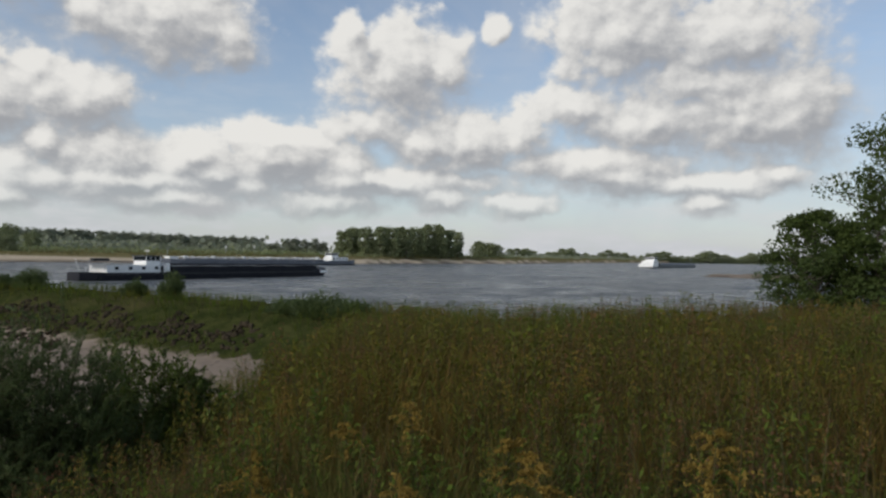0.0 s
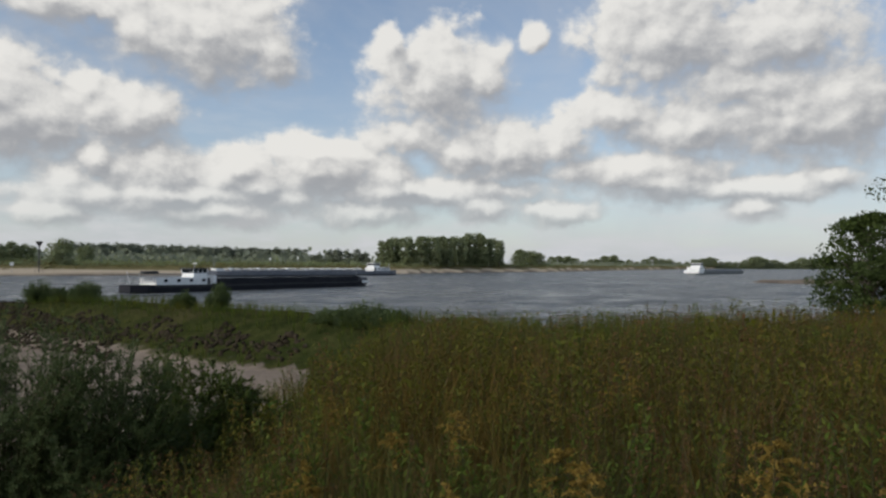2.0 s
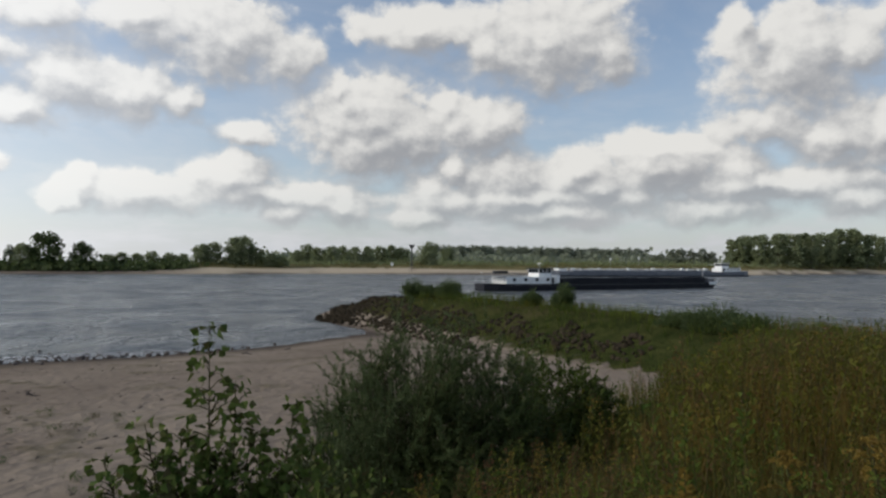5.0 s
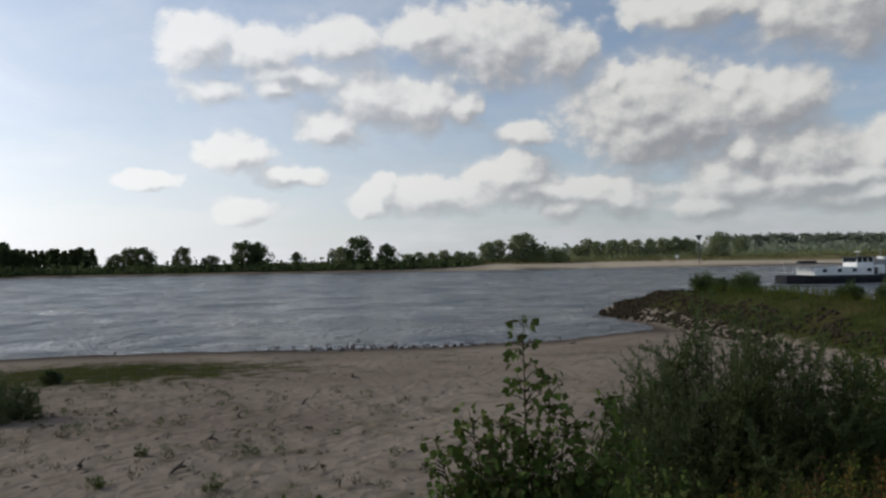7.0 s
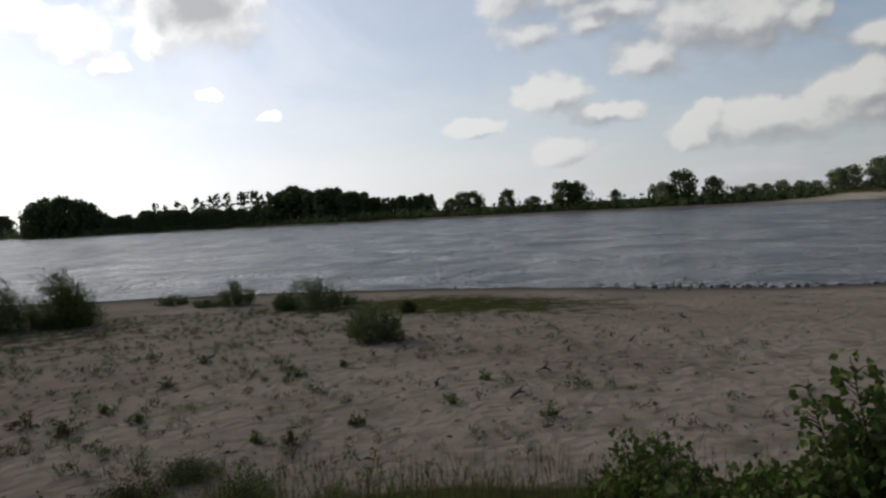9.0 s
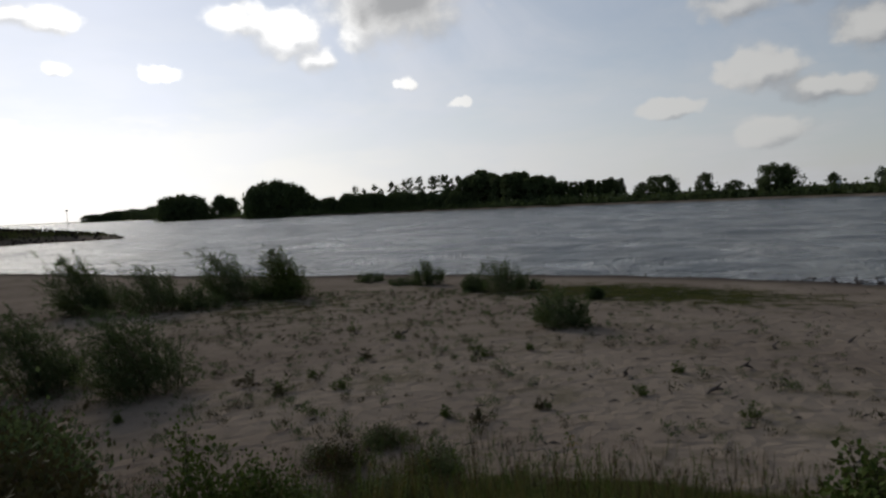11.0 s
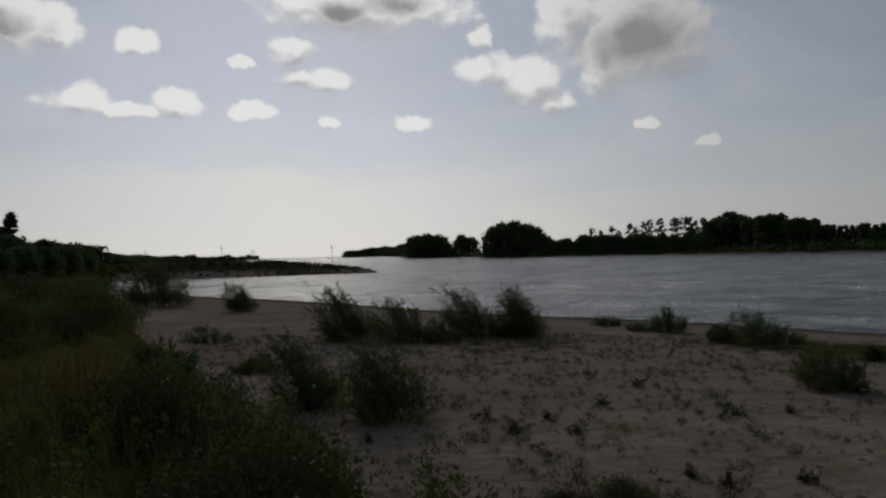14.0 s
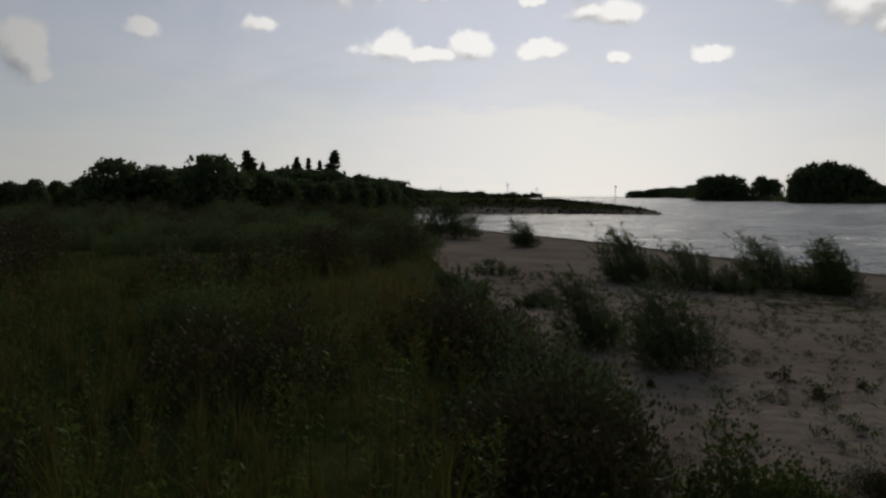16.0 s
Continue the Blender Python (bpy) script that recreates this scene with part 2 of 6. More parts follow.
def spotted(name, one, two, scale, rough=0.7, metal=0.0, bump=0.0, fine=0.0, spec=None):
    """Two colours broken up at two scales, with relief."""
    m, n, bsdf = material(name, rough, metal)
    at = n.put("ShaderNodeTexCoord").outputs["Object"]
    big, small = n.noise(at, scale, 5, 0.6).outputs[0], n.noise(at, scale * 9, 4, 0.6).outputs[0]
    f = n.smooth(n.math("ADD", n.math("MULTIPLY", big, 0.65), n.math("MULTIPLY", small, 0.35)), 0.36, 0.64)
    n.link(n.mix(f, (*one, 1), (*two, 1)), bsdf.inputs["Base Color"])
    if spec is not None:
        bsdf.inputs["Specular IOR Level"].default_value = spec
    if bump:
        b = n.put("ShaderNodeBump")
        b.inputs["Strength"].default_value, b.inputs["Distance"].default_value = bump, fine or 0.02
        n.link(small, b.inputs["Height"]), n.link(b.outputs[0], bsdf.inputs["Normal"])
    return m


def foliage(name, colours, thin=0.22, rough=0.7, warm=0.0):
    """Leaves: each one takes its own tint; light passes through them."""
    m, n, bsdf = material(name, rough)
    rnd = n.put("ShaderNodeNewGeometry").outputs["Random Per Island"]
    ramp = n.put("ShaderNodeValToRGB")
    el = ramp.color_ramp.elements
    while len(el) < len(colours):
        el.new(0.5)
    for i, c in enumerate(colours):
        el[i].position, el[i].color = i / (len(colours) - 1), (*c, 1)
    n.link(rnd, ramp.inputs[0])
    at = n.put("ShaderNodeTexCoord").outputs["Object"]
    patch = n.noise(at, 0.35, 3, 0.6).outputs[0]
    tint = n.mix(n.smooth(patch, 0.35, 0.7), ramp.outputs[0], (*[sum(c[i] for c in colours) / len(colours) * (1.08, 1.08, 0.75)[i] for i in range(3)], 1))
    broad = n.noise(at, 0.11, 4, 0.6).outputs[0]
    tint = n.mix(n.smooth(broad, 0.51, 0.60, 0.0, warm), tint, (*[sum(c[i] for c in colours) / len(colours) * (1.7, 0.80, 0.5)[i] for i in range(3)], 1))
    n.link(tint, bsdf.inputs["Base Color"])
    bsdf.inputs["Specular IOR Level"].default_value = 0.12
    through_leaf = n.put("ShaderNodeBsdfTranslucent")
    n.link(tint, through_leaf.inputs[0])
    both = n.put("ShaderNodeMixShader")
    both.inputs[0].default_value = thin
    n.link(bsdf.outputs[0], both.inputs[1]), n.link(through_leaf.outputs[0], both.inputs[2])
    n.link(both.outputs[0], m.node_tree.nodes["Material Output"].inputs["Surface"])
    return m


LEAF_OAK = foliage("leaf_oak", [(0.055, 0.074, 0.034), (0.078, 0.104, 0.045), (0.10, 0.13, 0.054)], 0.4)
# lighter than poplar leaves are: haze over the far bank is in the colour
LEAF_POPLAR_HAZED = foliage("leaf_poplar_hazed", [(0.19, 0.22, 0.125), (0.22, 0.25, 0.14), (0.25, 0.28, 0.16)], 0.45)
# leaves of the distant rows: air haze is put into this greyed, paler colour
LEAF_HAZE = foliage("leaf_far_row_hazed", [(0.23, 0.255, 0.20), (0.25, 0.275, 0.22), (0.27, 0.295, 0.235)], 0.45)
LEAF_WILLOW = foliage("leaf_willow", [(0.052, 0.074, 0.030), (0.075, 0.102, 0.042), (0.11, 0.138, 0.064)], 0.4)
LEAF_SAPLING = foliage("leaf_sapling", [(0.045, 0.078, 0.016), (0.075, 0.120, 0.024), (0.12, 0.15, 0.038), (0.08, 0.06, 0.035)])
LEAF_WEED = foliage("leaf_weed", [(0.042, 0.074, 0.013), (0.062, 0.104, 0.017), (0.096, 0.128, 0.022), (0.132, 0.126, 0.029)], 0.35, warm=0.35)
GRASS = foliage("grass_blade", [(0.055, 0.074, 0.018), (0.086, 0.098, 0.025), (0.128, 0.110, 0.036), (0.16, 0.108, 0.046)], 0.3, warm=0.4)
GOLD = foliage("goldenrod_plume", [(0.18, 0.125, 0.030), (0.23, 0.158, 0.034), (0.28, 0.19, 0.042), (0.17, 0.105, 0.036)], 0.35)
RUST = foliage("dry_seed_head", [(0.100, 0.048, 0.025), (0.130, 0.066, 0.033), (0.155, 0.098, 0.052)], 0.35)
LEAF_TREE = foliage("leaf_meadow_tree", [(0.040, 0.062, 0.018), (0.056, 0.082, 0.024), (0.075, 0.10, 0.034)], 0.35)
LEAF_BRAMBLE = foliage("leaf_bramble", [(0.045, 0.036, 0.018), (0.06, 0.05, 0.02), (0.05, 0.06, 0.022), (0.08, 0.05, 0.03)], 0.2)
# dry brush tones, lightened so the base colour includes the distance haze
SCRUB_HAZED = foliage("far_scrub_leaf_hazed", [(0.11, 0.13, 0.055), (0.17, 0.16, 0.075), (0.22, 0.175, 0.095)], 0.4)
STEM = spotted("weed_stem", (0.04, 0.045, 0.016), (0.065, 0.05, 0.024), 6, 0.8, spec=0.1)
BARK = spotted("bark", (0.05, 0.04, 0.03), (0.11, 0.09, 0.07), 3, 0.9, bump=0.6)
STONE = spotted("groyne_stone", (0.025, 0.019, 0.011), (0.060, 0.048, 0.032), 2.5, 0.95, bump=0.7, fine=0.05, spec=0.05)
HULL_DARK = spotted("hull_dark_paint", (0.008, 0.009, 0.014), (0.018, 0.018, 0.022), 0.8, 0.6, spec=0.2)
HULL_GREY = spotted("hull_grey_paint", (0.10, 0.11, 0.13), (0.15, 0.16, 0.18), 0.5, 0.45)
WHITE_PAINT = spotted("white_paint", (0.72, 0.72, 0.70), (0.82, 0.82, 0.80), 1.2, 0.4)
HATCH = spotted("hatch_cover", (0.16, 0.17, 0.19), (0.24, 0.25, 0.27), 0.7, 0.5)
STEEL = spotted("galvanised_steel", (0.30, 0.31, 0.32), (0.42, 0.43, 0.44), 2.0, 0.45, 0.6)
DARK_STEEL = spotted("dark_steel", (0.02, 0.02, 0.022), (0.05, 0.05, 0.05), 2.0, 0.5)
GLASS_DARK, _n, _b = material("cabin_glass", 0.06)
_b.inputs["Base Color"].default_value = (0.015, 0.02, 0.025, 1)
DRIFT = spotted("driftwood", (0.045, 0.035, 0.03), (0.11, 0.085, 0.07), 4, 0.9, bump=0.5)


def ground_material():
    m, n, bsdf = material("bank_ground", 0.92)
    at = n.put("ShaderNodeTexCoord").outputs["Object"]
    green = n.put("ShaderNodeAttribute", attribute_name="green").outputs["Fac"]
    wet = n.put("ShaderNodeAttribute", attribute_name="wet").outputs["Fac"]
    big, mid, fine = (n.noise(at, s, 6, 0.6).outputs[0] for s in (0.12, 0.9, 14.0))
    sand = n.mix(n.smooth(big, 0.3, 0.7), (0.200, 0.158, 0.123, 1), (0.275, 0.223, 0.172, 1))
    sand = n.mix(n.math("MULTIPLY", n.smooth(mid, 0.5, 0.75), 0.55), sand, (0.140, 0.110, 0.082, 1))
    sand = n.mix(n.math("MULTIPLY", n.smooth(fine, 0.55, 0.75), 0.35), sand, (0.26, 0.21, 0.175, 1))
    sprout = n.noise(at, 0.45, 6, 0.7).outputs[0]
    sand = n.mix(n.smooth(sprout, 0.50, 0.68, 0.0, 0.5), sand, (0.110, 0.098, 0.055, 1))
    pale = n.put("ShaderNodeAttribute", attribute_name="pale").outputs["Fac"]
    sand = n.mix(pale, sand, n.mix(n.smooth(mid, 0.3, 0.7), (0.42, 0.34, 0.24, 1), (0.54, 0.45, 0.33, 1)))
    damp = n.mix(n.smooth(mid, 0.35, 0.65), (0.060, 0.048, 0.040, 1), (0.095, 0.078, 0.067, 1))
    sand = n.mix(wet, sand, damp)
    turf = n.mix(n.smooth(mid, 0.35, 0.65), (0.028, 0.036, 0.011, 1), (0.052, 0.055, 0.018, 1))
    turf = n.mix(n.smooth(big, 0.45, 0.7), turf, (0.075, 0.066, 0.028, 1))
    turf = n.mix(n.math("MULTIPLY", pale, 0.8), turf, n.mix(n.smooth(mid, 0.3, 0.7), (0.15, 0.14, 0.06, 1), (0.24, 0.19, 0.095, 1)))
    ragged = n.smooth(n.math("ADD", green, n.math("MULTIPLY", n.math("SUBTRACT", mid, 0.5), 1.3)), 0.26, 0.74)
    n.link(n.mix(ragged, sand, turf), bsdf.inputs["Base Color"])
    b = n.put("ShaderNodeBump")
    b.inputs["Strength"].default_value, b.inputs["Distance"].default_value = 0.8, 0.16
    trodden = n.math("MULTIPLY", n.cells(n.vec("ADD", at, n.vec("MULTIPLY", n.noise(at, 0.7, 3, 0.5).outputs["Color"], (1.5, 1.5, 0))), 2.1), 0.75)
    n.link(n.math("ADD", n.math("ADD", mid, trodden), n.math("MULTIPLY", fine, 0.25)), b.inputs["Height"])
    n.link(b.outputs[0], bsdf.inputs["Normal"])
    bsdf.inputs["Specular IOR Level"].default_value = 0.0
    return m


def water_material():
    m, n, bsdf = material("river_water", 0.16)
    at = n.put("ShaderNodeTexCoord").outputs["Object"]
    streak = n.noise(n.vec("MULTIPLY", at, (0.012, 0.035, 1)), 1.0, 5, 0.6, 1.0).outputs[0]
    gust = n.noise(at, 0.10, 6, 0.72, 0.5).outputs[0]
    silt_and_sheen = n.mix(n.smooth(streak, 0.35, 0.65), (0.135, 0.145, 0.145, 1), (0.195, 0.202, 0.196, 1))
    # gusts also darken the base colour, painting the dimmer sheen of ruffled water
    silt_and_sheen = n.mix(n.smooth(gust, 0.35, 0.65), silt_and_sheen, (0.075, 0.088, 0.098, 1))
    n.link(silt_and_sheen, bsdf.inputs["Base Color"])
    n.link(n.smooth(n.math("ADD", n.math("MULTIPLY", streak, 0.4), n.math("MULTIPLY", gust, 0.6)), 0.35, 0.65, 0.16, 0.46), bsdf.inputs["Roughness"])
    bsdf.inputs["IOR"].default_value = 1.33
    turned = n.put("ShaderNodeMapping")
    turned.inputs["Rotation"].default_value = (0, 0, radians(35))
    n.link(at, turned.inputs[0])
    flow = turned.outputs[0]
    chop = n.noise(n.vec("MULTIPLY", flow, (1.0, 0.4, 1)), 0.8, 5, 0.65, 0.8).outputs[0]
    swell = n.noise(n.vec("MULTIPLY", flow, (1.0, 0.3, 1)), 0.13, 4, 0.6, 0.6).outputs[0]
    boil = n.noise(n.vec("MULTIPLY", flow, (1.0, 0.22, 1)), 0.022, 4, 0.6, 1.2).outputs[0]
    h = n.math("ADD", n.math("MULTIPLY", chop, 1.35), n.math("ADD", n.math("MULTIPLY", swell, 2.6), n.math("MULTIPLY", boil, 5.0)))
    h = n.math("MULTIPLY", h, n.math("MULTIPLY", n.smooth(streak, 0.25, 0.75, 0.7, 1.15), n.smooth(gust, 0.35, 0.65, 0.45, 1.5)))
    b = n.put("ShaderNodeBump")
    b.inputs["Strength"].default_value, b.inputs["Distance"].default_value = 0.8, 0.55
    n.link(h, b.inputs["Height"]), n.link(b.outputs[0], bsdf.inputs["Normal"])
    return m


# ---------------------------------------------------------------- mesh tools
def polar(az, r, z=0.0):
    a = radians(az)
    return Vector((-math.sin(a) * r, math.cos(a) * r, z))


class Soup:
    """Gathers many quads, each with a material slot."""

    def __init__(self):
        self.quads, self.slots = [], []

    def add(self, quads, slot=0):
        q = np.asarray(quads, dtype=np.float64).reshape(-1, 4, 3)
        self.quads.append(q)
        self.slots.append(np.full(len(q), slot, dtype=np.int32))

    def arrays(self):
        if not self.quads:
            return np.zeros((0, 4, 3)), np.zeros(0, dtype=np.int32)
        return np.concatenate(self.quads), np.concatenate(self.slots)

    def mesh(self, name, materials):
        q, s = self.arrays()
        return quads_mesh(name, q, s, materials)


def quads_mesh(name, q, s, materials):
    me = bpy.data.meshes.new(name)
    k = len(q)
    me.vertices.add(k * 4)
    me.vertices.foreach_set("co", q.reshape(-1).astype(np.float32))
    me.loops.add(k * 4)
    me.loops.foreach_set("vertex_index", np.arange(k * 4, dtype=np.int32))
    me.polygons.add(k)
    me.polygons.foreach_set("loop_start", np.arange(0, k * 4, 4, dtype=np.int32))
    me.polygons.foreach_set("material_index", s)
    for m in materials:
        me.materials.append(m)
    me.update(calc_edges=True)
    return me


def grid_mesh(name, co, nu, nv, close=False):
    """A sheet of nu x nv points; close joins the last u to the first."""
    me = bpy.data.meshes.new(name)
    idx = np.arange(nu * nv).reshape(nu, nv)
    if close:
        idx = np.concatenate([idx, idx[:1]])
    f = np.stack([idx[:-1, :-1], idx[1:, :-1], idx[1:, 1:], idx[:-1, 1:]], -1).reshape(-1, 4)
    me.vertices.add(nu * nv)
    me.vertices.foreach_set("co", co.reshape(-1).astype(np.float32))
    me.loops.add(len(f) * 4)
    me.loops.foreach_set("vertex_index", f.reshape(-1).astype(np.int32))
    me.polygons.add(len(f))
    me.polygons.foreach_set("loop_start", np.arange(0, len(f) * 4, 4, dtype=np.int32))
    me.polygons.foreach_set("use_smooth", np.ones(len(f), dtype=bool))
    me.update(calc_edges=True)
    return me


def tube(points, radii, sides=5):
    """Quads of a tapered tube along points."""
    pts = [Vector(p) for p in points]
    rings = []
    for i, p in enumerate(pts):
        d = (pts[min(i + 1, len(pts) - 1)] - pts[max(i - 1, 0)])
        d = d.normalized() if d.length > 1e-9 else Vector((0, 0, 1))
        u = d.cross(Vector((0.3, 0.9, 0.1))).normalized()
        v = d.cross(u)
        rings.append([p + (u * math.cos(a) + v * math.sin(a)) * radii[i] for a in (2 * math.pi * k / sides for k in range(sides))])
    return [[rings[i][k], rings[i][(k + 1) % sides], rings[i + 1][(k + 1) % sides], rings[i + 1][k]]
            for i in range(len(rings) - 1) for k in range(sides)]


def leaves(rng, centres, size, stretch=1.0, droop=0.0):
    """A kite-shaped leaf at each centre, turned at random."""
    c = np.asarray(centres)
    k = len(c)
    d = rng.normal(size=(k, 3))
    d[:, 2] -= droop
    d /= np.linalg.norm(d, axis=1)[:, None]
    e = np.cross(d, rng.normal(size=(k, 3)))
    e /= np.linalg.norm(e, axis=1)[:, None]
    s = (size * rng.uniform(0.6, 1.35, k))[:, None]
    d, e = d * s * stretch, e * s * 0.5
    return np.stack([c - d * 0.5, c + e, c + d * 0.55, c - e], 1)


def part(name, mesh_or_bm, material_or_none, parent, label=""):
    if isinstance(mesh_or_bm, bmesh.types.BMesh):
        me = bpy.data.meshes.new(name)
        mesh_or_bm.to_mesh(me)
        mesh_or_bm.free()
    else:
        me = mesh_or_bm
    if material_or_none is not None:
        me.materials.append(material_or_none)
    ob = new(name, me)
    ob.parent = parent
    if label:
        ob["label"] = label
    return ob


def thing(name, m, label, category, group="", kind=""):
    ob = new(name)
    ob.matrix_basis = m
    return tagged(ob, label, category, group, kind)


def box(bm, x0, x1, y0, y1, z0, z1, bevel=0.0):
    vs = [bm.verts.new((x, y, z)) for x in (x0, x1) for y in (y0, y1) for z in (z0, z1)]
    fs = [bm.faces.new([vs[i] for i in q]) for q in ((0, 1, 3, 2), (4, 6, 7, 5), (0, 4, 5, 1), (2, 3, 7, 6), (0, 2, 6, 4), (1, 5, 7, 3))]
    if bevel:
        es = list({e for f in fs for e in f.edges})
        bmesh.ops.bevel(bm, geom=es, offset=bevel, segments=2, affect="EDGES")
    return bm


# ---------------------------------------------------------------- the lie of the land
# by azimuth: end of the weedy plateau (r, z), foot of its slope (r, z), edge of the water (r)
BANK = [
    (-120, 900, 4.0, 950, 3.0, 9000), (-85, 200, 3.8, 230, 1.2, 260), (-60, 60, 3.6, 75, 1.2, 90), (-30, 38, 3.7, 48, 1.2, 58),
    (-15, 36, 3.4, 46, 1.0, 56), (-5, 34, 3.1, 44, 1.0, 56), (4, 34, 3.1, 42, 1.5, 60), (8, 31, 2.9, 38, 1.6, 66), (11, 25, 2.4, 30, 1.6, 70),
    (18, 15, 3.1, 21, 1.6, 70), (24, 9, 3.5, 14, 1.7, 68), (30, 5.5, 3.9, 12, 1.8, 66), (38, 3.5, 4.3, 12, 1.9, 63),
    (45, 3, 4.4, 12, 1.9, 55),
]
BANK += [
    (55, 3, 4.4, 12, 1.9, 51.5), (65, 3, 4.4, 12, 1.9, 52), (75, 3, 4.4, 12, 1.9, 55), (90, 3.5, 4.4, 12, 1.9, 60), (100, 4, 4.4, 12, 1.9, 65),
    (110, 4.5, 4.3, 11, 1.9, 71), (117, 4, 4.3, 10, 1.85, 80), (121, 4.2, 4.3, 10.5, 1.8, 88), (126.5, 5, 4.1, 12, 1.7, 102), (129, 6.5, 4.1, 14.5, 1.65, 110), (133.5, 9.5, 4.0, 19, 1.6, 123), (136, 12, 4.0, 24, 1.6, 135), (138, 17, 4.0, 34, 1.55, 148),
    (140, 26, 4.1, 50, 1.5, 165), (141, 36, 4.2, 64, 1.5, 178), (142.2, 60, 4.2, 90, 1.5, 230), (143, 160, 4.4, 220, 1.5, 300), (147, 900, 4.0, 950, 3.0, 9000), (240, 900, 4.0, 950, 3.0, 9000),
]
# far edge of the water
FAR = [
    (-120, 9000), (-60, 6000), (-40, 3600), (-24.7, 2300), (-14.6, 1140), (-8.8, 775), (-5.5, 640), (3.5, 520), (6.3, 460), (15, 405), (22, 388), (30, 378), (42, 392),
    (50, 372), (62, 378), (70, 415), (75, 425), (81, 470), (90, 525), (100, 640), (108, 705), (114, 950), (117, 1500), (122, 3000), (126, 4600), (129, 4600),
    (131, 3000), (133, 1200), (136, 600), (140, 350), (143, 290), (147, 240), (240, 240),
]
GROYNES = [  # axis points (azimuth, r, crest height), half width
    ([(2, 38, 3.0), (8, 42, 2.9), (14, 47, 2.85), (20, 54, 2.8), (29, 71, 2.8), (34.5, 82, 2.4), (37.6, 86, 1.0)], 3.3),
    ([(150, 276, 6.0), (143, 274, 5.9), (133, 273, 5.8), (130, 272, 5.3), (126.9, 270, 4.2), (123.4, 262, 2.2), (122.3, 258, 0.9)], 3.5),
    ([(-48, 350, 1.7), (-30, 335, 1.4), (-24.5, 303, 1.0)], 17.0),
]


def wave_noise(x, y, scale, seed):
    """Smooth, cheap relief made of crossed sines."""
    rng = np.random.default_rng(seed)
    z = np.zeros_like(x)
    for i in range(9):
        a, f, p = rng.uniform(0, 2 * np.pi), rng.uniform(0.6, 1.9) / scale, rng.uniform(0, 6.28)
        z = z + np.sin((x * np.cos(a) + y * np.sin(a)) * f * 6.28 + p + 1.3 * np.sin((x * np.sin(a) - y * np.cos(a)) * f * 4.1 + p))
    return z / 9 * 2


def land(x, y):
    """Height, share of green cover and wetness at x, y (arrays)."""
    az = np.degrees(np.arctan2(-x, y))
    az = np.where(az < -120, az + 360, az)
    r = np.hypot(x, y)
    t = np.array(BANK, dtype=float)
    rb, zb, rf, zf, rs = (np.interp(az, t[:, 0], t[:, i]) for i in range(1, 6))
    far = np.interp(az, *np.array(FAR, dtype=float).T)
    rough = wave_noise(x, y, 9.0, 3)
    s = np.clip(r / rb, 0, 1)
    z = 4.9 + (zb - 4.9) * s ** 1.1 + 0.10 * rough * np.clip(r / 6 - 0.3, 0, 1)
    k = np.clip((r - rb) / (rf - rb), 0, 1)
    slope = zb + (zf - zb) * (k * k * (3 - 2 * k)) + 0.08 * rough
    z = np.where(r > rb, slope, z)
    k = np.clip((r - rf) / (rs - rf), 0, 1)
    strand = zf * (1 - k) ** 0.85 + 0.05 * rough * (1 - k) + 0.012 * wave_noise(x, y, 1.3, 8)
    z = np.where(r > rf, strand, z)
    green = np.where(r < rf, 1.0, 0.0) * np.clip((rf - r) / np.maximum(0.12 * rf, 0.8), 0, 1)
    wet = np.where(r > rf, np.clip((k - 0.86) / 0.10, 0, 1), 0.0)
    # a green flat along the water
    flat = 1.2 * np.exp(-((az - 80) / 16) ** 2 - ((k - 0.66) / 0.15) ** 2) + 0.7 * np.exp(-((az - 112) / 14) ** 2 - ((k - 0.5) / 0.2) ** 2)
    green = np.where(r > rf, np.maximum(green, 0.72 * flat), green)
    # river bed, far shore
    bed = np.clip((r - rs) / 10, 0, 1) * -2.5
    z = np.where(r > rs, bed, z)
    wet = np.where(r > rs, 1.0, wet)
    out = r - far
    jut = wave_noise(x, y, 120.0, 5)
    dry = np.clip((56 - az) / 6, 0, 1)
    shore = np.where(out < 0, np.clip(out / 8, -2.5, 0), (1.4 + 0.9 * dry) * np.clip(out / 20, 0, 1) + (1.6 + 0.9 * dry) * np.clip((out - 18 - 5 * jut) / 30, 0, 1))
    shore = shore + np.where(out > 30, 0.5 * jut * np.clip((out - 30) / 60, 0, 1), 0)
    z = np.where(r > far - 20, np.maximum(np.where(rs < far, shore, -99), np.where(rs < far, -9, z)), z)
    green = np.where((r > far) & (rs < far), np.clip((out - 8 - 12 * dry - 7 * jut) / 14, 0, 1), green)
    wet = np.where((r > far) & (rs < far), np.clip(1 - out / 4, 0, 1), wet)
    # groynes and the sand spit
    for axis, half in GROYNES:
        pts = [polar(a, q, c) for a, q, c in axis]
        best = np.full_like(x, -99.0)
        for p, q in zip(pts, pts[1:]):
            dx, dy = q.x - p.x, q.y - p.y
            u = np.clip(((x - p.x) * dx + (y - p.y) * dy) / (dx * dx + dy * dy), 0, 1)
            d = np.hypot(x - p.x - u * dx, y - p.y - u * dy)
            best = np.maximum(best, p.z + (q.z - p.z) * u - np.clip(d - half, 0, 99) * 0.33)
        best = best + 0.12 * wave_noise(x, y, 5.0, 11)
        on = (best > z) & (best > -1.5)
        wet = np.where(on, np.clip((0.35 - best) / 0.3, 0, 1), wet)
        green = np.where(on, np.clip((best - (0.7 if half < 5 else 0.8)) / 0.7, 0, 1), green)
        z = np.where(on, best, z)
    pale = np.where((r > far - 5) & (rs < far), dry, 0.0)
